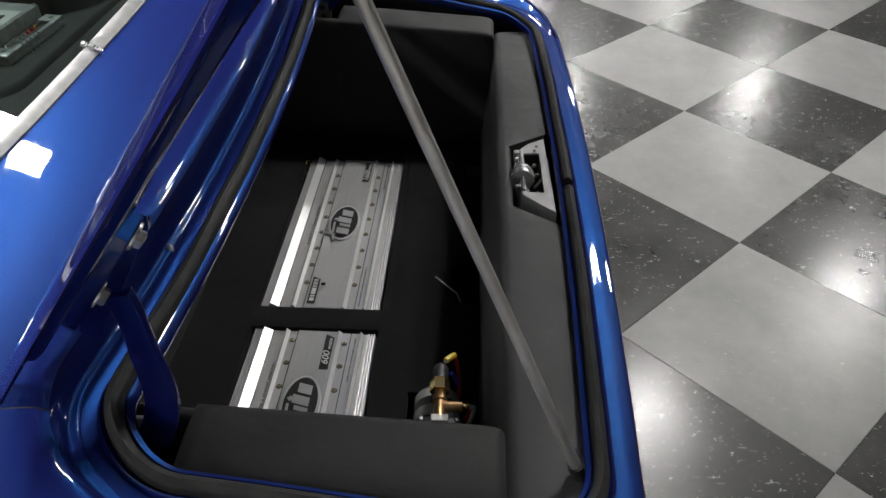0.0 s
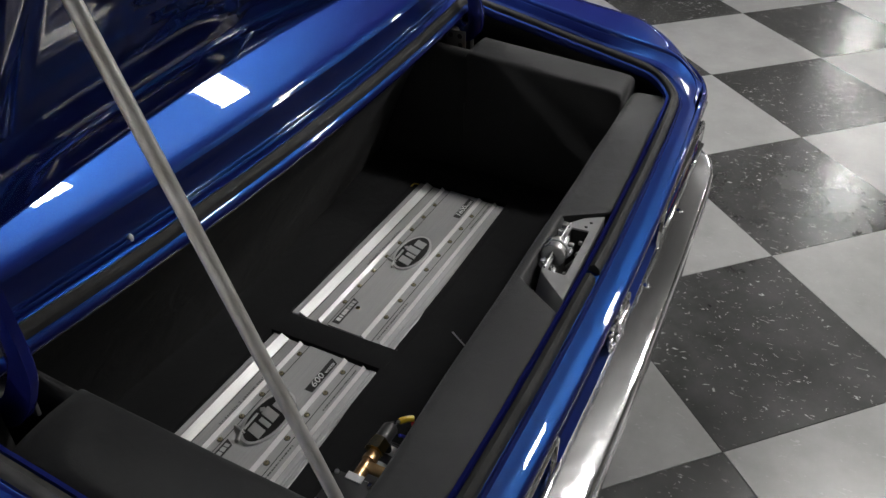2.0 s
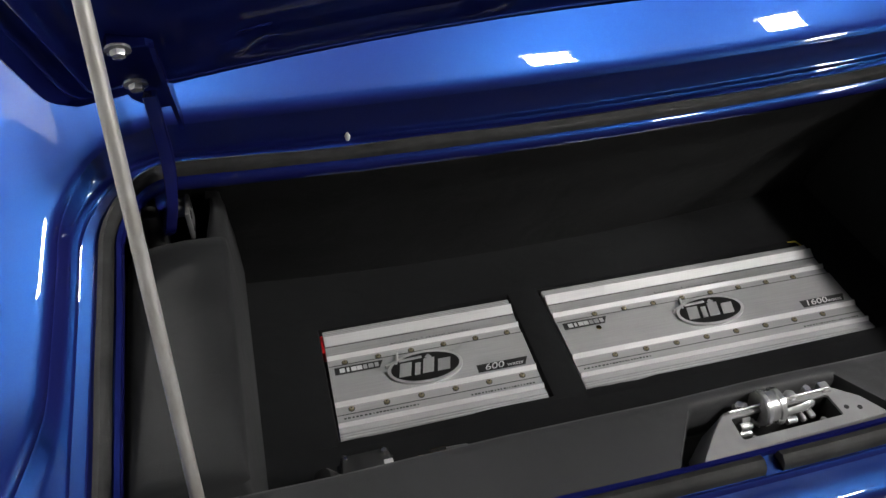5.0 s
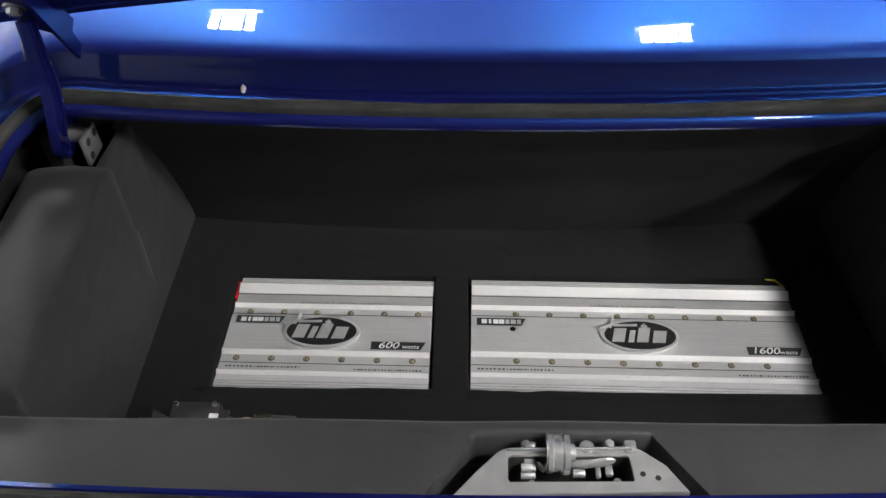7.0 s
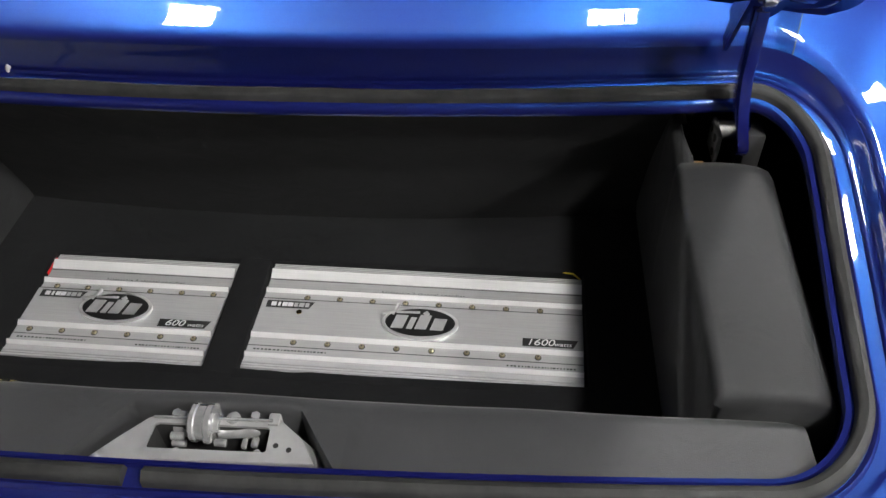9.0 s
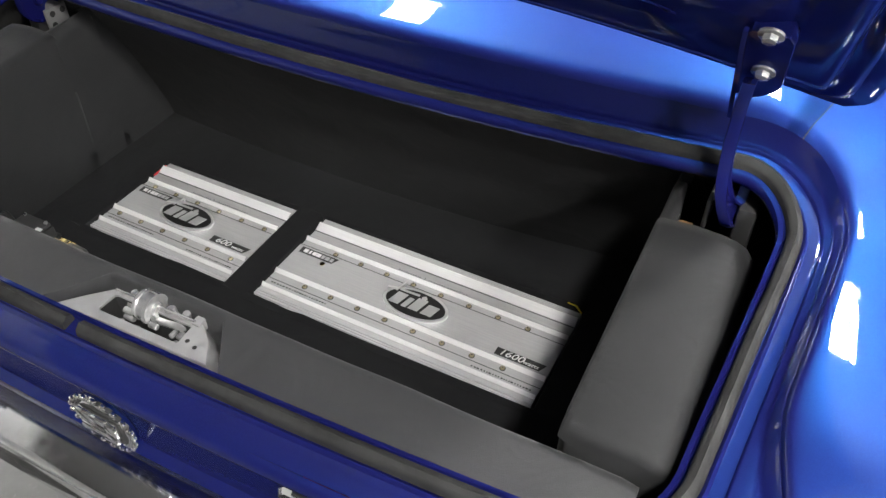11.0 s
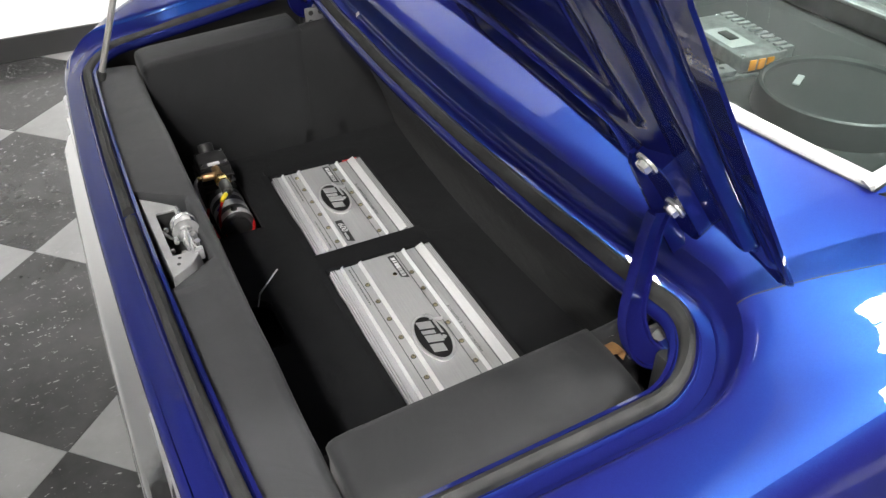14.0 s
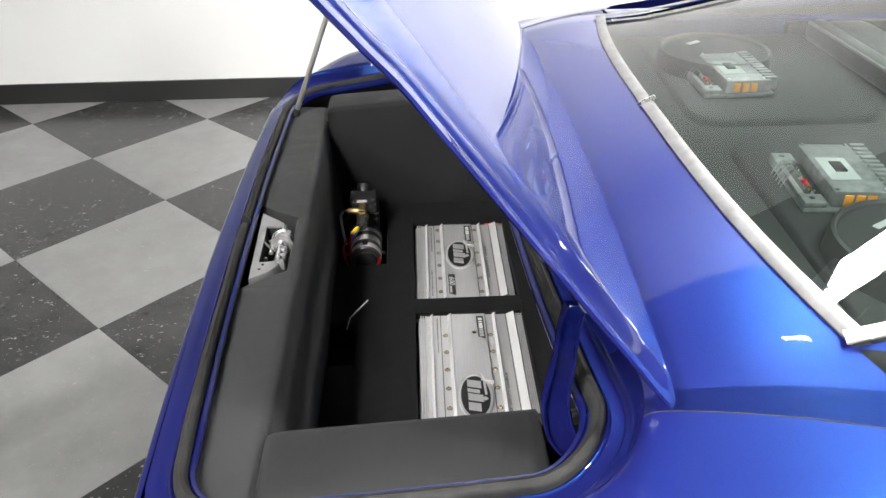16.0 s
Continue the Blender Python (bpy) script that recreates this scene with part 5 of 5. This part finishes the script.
def compressor():
    o = Vector((-0.32, 0.13, 0.40))
    root = empty("air_compressor", "small black air compressor with brass fittings and red wires", "compressor", o)
    here = Matrix.Translation(-o)

    def pm(x, y, z, rx=0, ry=0, rz=0):
        return here @ pose(x, y, z, rx, ry, rz)
    part("base_plate", box_bm(-0.445, -0.232, 0.084, 0.178, 0.40, 0.525, 0.003, m=here), tub_black, root, "black mounting base")
    head = part("pump_head", box_bm(-0.413, -0.350, 0.097, 0.161, 0.545, 0.650, 0.004, m=here), black_plastic, root, "black square pump head")
    part("head_cover", box_bm(-0.411, -0.352, 0.099, 0.159, 0.650, 0.657, 0.003, m=here), motor_steel, head, "dark cover plate")
    for k in range(5):
        part("cooling_fin", box_bm(-0.417, -0.346, 0.093, 0.165, 0.562 + 0.016 * k, 0.566 + 0.016 * k, 0.001, m=here), black_plastic, head)
    for sx in (-0.406, -0.357):
        for sy in (0.104, 0.154):
            part("head_screw", disc_bm(0.0035, 0.003, 10, 0.001, pm(sx, sy, 0.657)), steel, head)
    part("head_label", box_bm(-0.360, -0.349, 0.116, 0.140, 0.657, 0.6585, m=here), label_white, head, "small white label", smooth=0)
    part("intake_filter", disc_bm(0.016, 0.026, 20, 0.005, pm(-0.424, 0.130, 0.640, 0, -35, 0)), black_plastic, root, "round black intake filter")
    motor = part("motor", disc_bm(0.035, 0.110, 28, 0.005, pm(-0.352, 0.135, 0.566, 0, 90, 0)), motor_steel, root, "dark cylindrical motor", smooth=50)
    for x, w in ((-0.332, 0.014), (-0.300, 0.020), (-0.264, 0.016)):
        part("motor_label", disc_bm(0.0355, w, 28, 0.0, pm(x, 0.135, 0.566, 0, 90, 0)), label_white, motor, "worn white label round the motor", smooth=50)
    part("motor_cap", disc_bm(0.027, 0.010, 24, 0.004, pm(-0.243, 0.135, 0.566, 0, 90, 0)), black_plastic, motor, "black end cap", smooth=50)
    part("brush_holder", disc_bm(0.006, 0.014, 12, 0.002, pm(-0.258, 0.135, 0.598)), black_plastic, motor)
    for y in (0.092, 0.172):
        part("mounting_foot", disc_bm(0.008, 0.022, 14, 0.002, pm(-0.300, y, 0.525)), tub_black, root)
        part("foot_bolt", disc_bm(0.005, 0.006, 6, 0.001, pm(-0.300, y, 0.547)), steel, root)
    tee = part("tee", disc_bm(0.0085, 0.050, 16, 0.001, pm(-0.350, 0.129, 0.648, 0, 90, 0)), copper, root, "cast brass tee fitting", smooth=50)
    part("tee_collar", disc_bm(0.0105, 0.008, 16, 0.001, pm(-0.318, 0.129, 0.648, 0, 90, 0)), copper, tee, smooth=50)
    part("tee_branch", disc_bm(0.0078, 0.030, 16, 0.001, pm(-0.326, 0.126, 0.648, 90, 0, 0)), copper, tee, "brass branch", smooth=50)
    part("branch_nipple", disc_bm(0.0048, 0.012, 12, 0.001, pm(-0.326, 0.098, 0.648, 90, 0, 0)), brass, tee, smooth=50)
    part("hex_nut", disc_bm(0.0145, 0.020, 6, 0.0012, pm(-0.302, 0.130, 0.650, 0, 88, 0)), brass, root, "brass hex nut", smooth=25)
    valve = part("valve", disc_bm(0.0115, 0.030, 20, 0.003, pm(-0.283, 0.130, 0.650, 0, 94, 0)), motor_steel, root, "gunmetal check valve", smooth=50)
    part("valve_tip", disc_bm(0.006, 0.008, 14, 0.001, pm(-0.254, 0.130, 0.648, 0, 94, 0)), black_plastic, valve, smooth=50)

    def run(name, pts, r, mat, label):
        tube(name, [p - o for p in spline(pts, 6)], r, mat, root, label, sides=8)
    run("terminal", [(-0.252, 0.128, 0.648), (-0.246, 0.126, 0.652), (-0.240, 0.122, 0.652)], 0.0022, steel, "bare wire end")
    run("sleeve", [(-0.241, 0.123, 0.652), (-0.232, 0.116, 0.651), (-0.225, 0.110, 0.648)], 0.0046, wire_yellow, "yellow crimp sleeve")
    run("wire", [(-0.226, 0.111, 0.646), (-0.230, 0.105, 0.628), (-0.238, 0.102, 0.604), (-0.246, 0.102, 0.582), (-0.250, 0.104, 0.560)], 0.0028, wire_red, "red wire")
    run("wire", [(-0.268, 0.150, 0.590), (-0.252, 0.164, 0.580), (-0.240, 0.166, 0.564), (-0.234, 0.152, 0.550), (-0.236, 0.122, 0.548), (-0.240, 0.108, 0.560)], 0.0028, wire_red, "red wire")
    run("wire", [(-0.300, 0.092, 0.590), (-0.275, 0.084, 0.580), (-0.252, 0.088, 0.570), (-0.238, 0.094, 0.556)], 0.0028, wire_red, "red wire")
    run("wire", [(-0.252, 0.118, 0.636), (-0.246, 0.112, 0.628), (-0.252, 0.104, 0.612)], 0.0026, wire_blue, "short blue wire")
    run("hose", [(-0.326, 0.088, 0.648), (-0.320, 0.080, 0.640), (-0.310, 0.082, 0.610), (-0.300, 0.088, 0.575)], 0.0032, label_white, "thin pale air hose")


compressor()
tie = empty("cable_tie", "short pale nylon cable tie end sticking up", "cable tie", (-0.004, 0.107, FLOOR))
tube("strip", [(0.0, -0.004, -0.01), (-0.003, 0.004, 0.016), (-0.006, 0.042, 0.056)], 0.0014, label_white, tie, sides=6)

# ---- the tiled floor, last: pieces ----
floor = part("floor", box_bm(X0 - 0.15, X1 + 0.15, Y0 - 0.15, Y1 + 0.15, -0.1, -0.004), grout, None, smooth=0)
tagged(floor, "checkered floor of black and grey vinyl tiles laid diagonally", "floor", kind="structure")
H = 0.4315
CELL = (-1.22, -0.7645)


def clip_poly(poly, axis, limit, keep_greater):
    out = []
    for a, b in zip(poly, poly[1:] + poly[:1]):
        ia, ib = (a[axis] > limit) == keep_greater, (b[axis] > limit) == keep_greater
        if ia:
            out.append(a)
        if ia != ib:
            t = (limit - a[axis]) / (b[axis] - a[axis])
            out.append((a[0] + (b[0] - a[0]) * t, a[1] + (b[1] - a[1]) * t))
    return out


def tile_mesh(poly, at, mat):
    b = bmesh.new()
    vs = [b.verts.new((x - at[0], y - at[1], 0)) for x, y in poly]
    f = b.faces.new(vs)
    f.normal_update()
    if f.normal.z < 0:
        f.normal_flip()
    r = bmesh.ops.inset_individual(b, faces=[f], thickness=0.0012, depth=0.0)
    rim = [v for v in b.verts if v not in f.verts]
    for v in rim:
        v.co.z = -0.0015
    me = bpy.data.meshes.new("tile")
    b.to_mesh(me)
    b.free()
    me.materials.append(mat)
    return me


full = {}
cells = []
for i in range(-32, 33):
    for j in range(-32, 33):
        c = (CELL[0] + H * (i + j), CELL[1] + H * (i - j))
        g = H - 0.0006
        poly = [(c[0] + g, c[1]), (c[0], c[1] + g), (c[0] - g, c[1]), (c[0], c[1] - g)]
        for axis, limit, keep in ((0, X0, True), (0, X1, False), (1, Y0, True), (1, Y1, False)):
            poly = clip_poly(poly, axis, limit, keep) if poly else poly
        if len(poly) >= 3:
            cells.append((math.hypot(c[0] - 0.6, c[1] + 0.4), i, j, c, poly))
cells.sort()
rest = {0: ([], []), 1: ([], [])}
for k, (_, i, j, c, poly) in enumerate(cells):
    odd = (i + j) % 2
    if k < 280:
        whole = len(poly) == 4 and abs(abs(poly[0][0] - c[0]) - H) < 0.01 and abs(poly[1][1] - c[1] - H) < 0.01 and abs(poly[2][0] - c[0] + H) < 0.01
        if whole:
            if odd not in full:
                full[odd] = tile_mesh(poly, c, tile_black if odd else tile_grey)
            me = full[odd]
        else:
            me = tile_mesh(poly, c, tile_black if odd else tile_grey)
        t = new("tile", me)
        t.location = (c[0], c[1], 0)
        t.parent = floor
    else:
        vs, fs = rest[odd]
        fs.append(tuple(range(len(vs), len(vs) + len(poly))))
        vs.extend([(x, y, 0) for x, y in poly])
for odd in (0, 1):
    far = finish("far_tiles", rest[odd][0], rest[odd][1], tile_black if odd else tile_grey, floor, "far floor tiles", 0, "stuff")
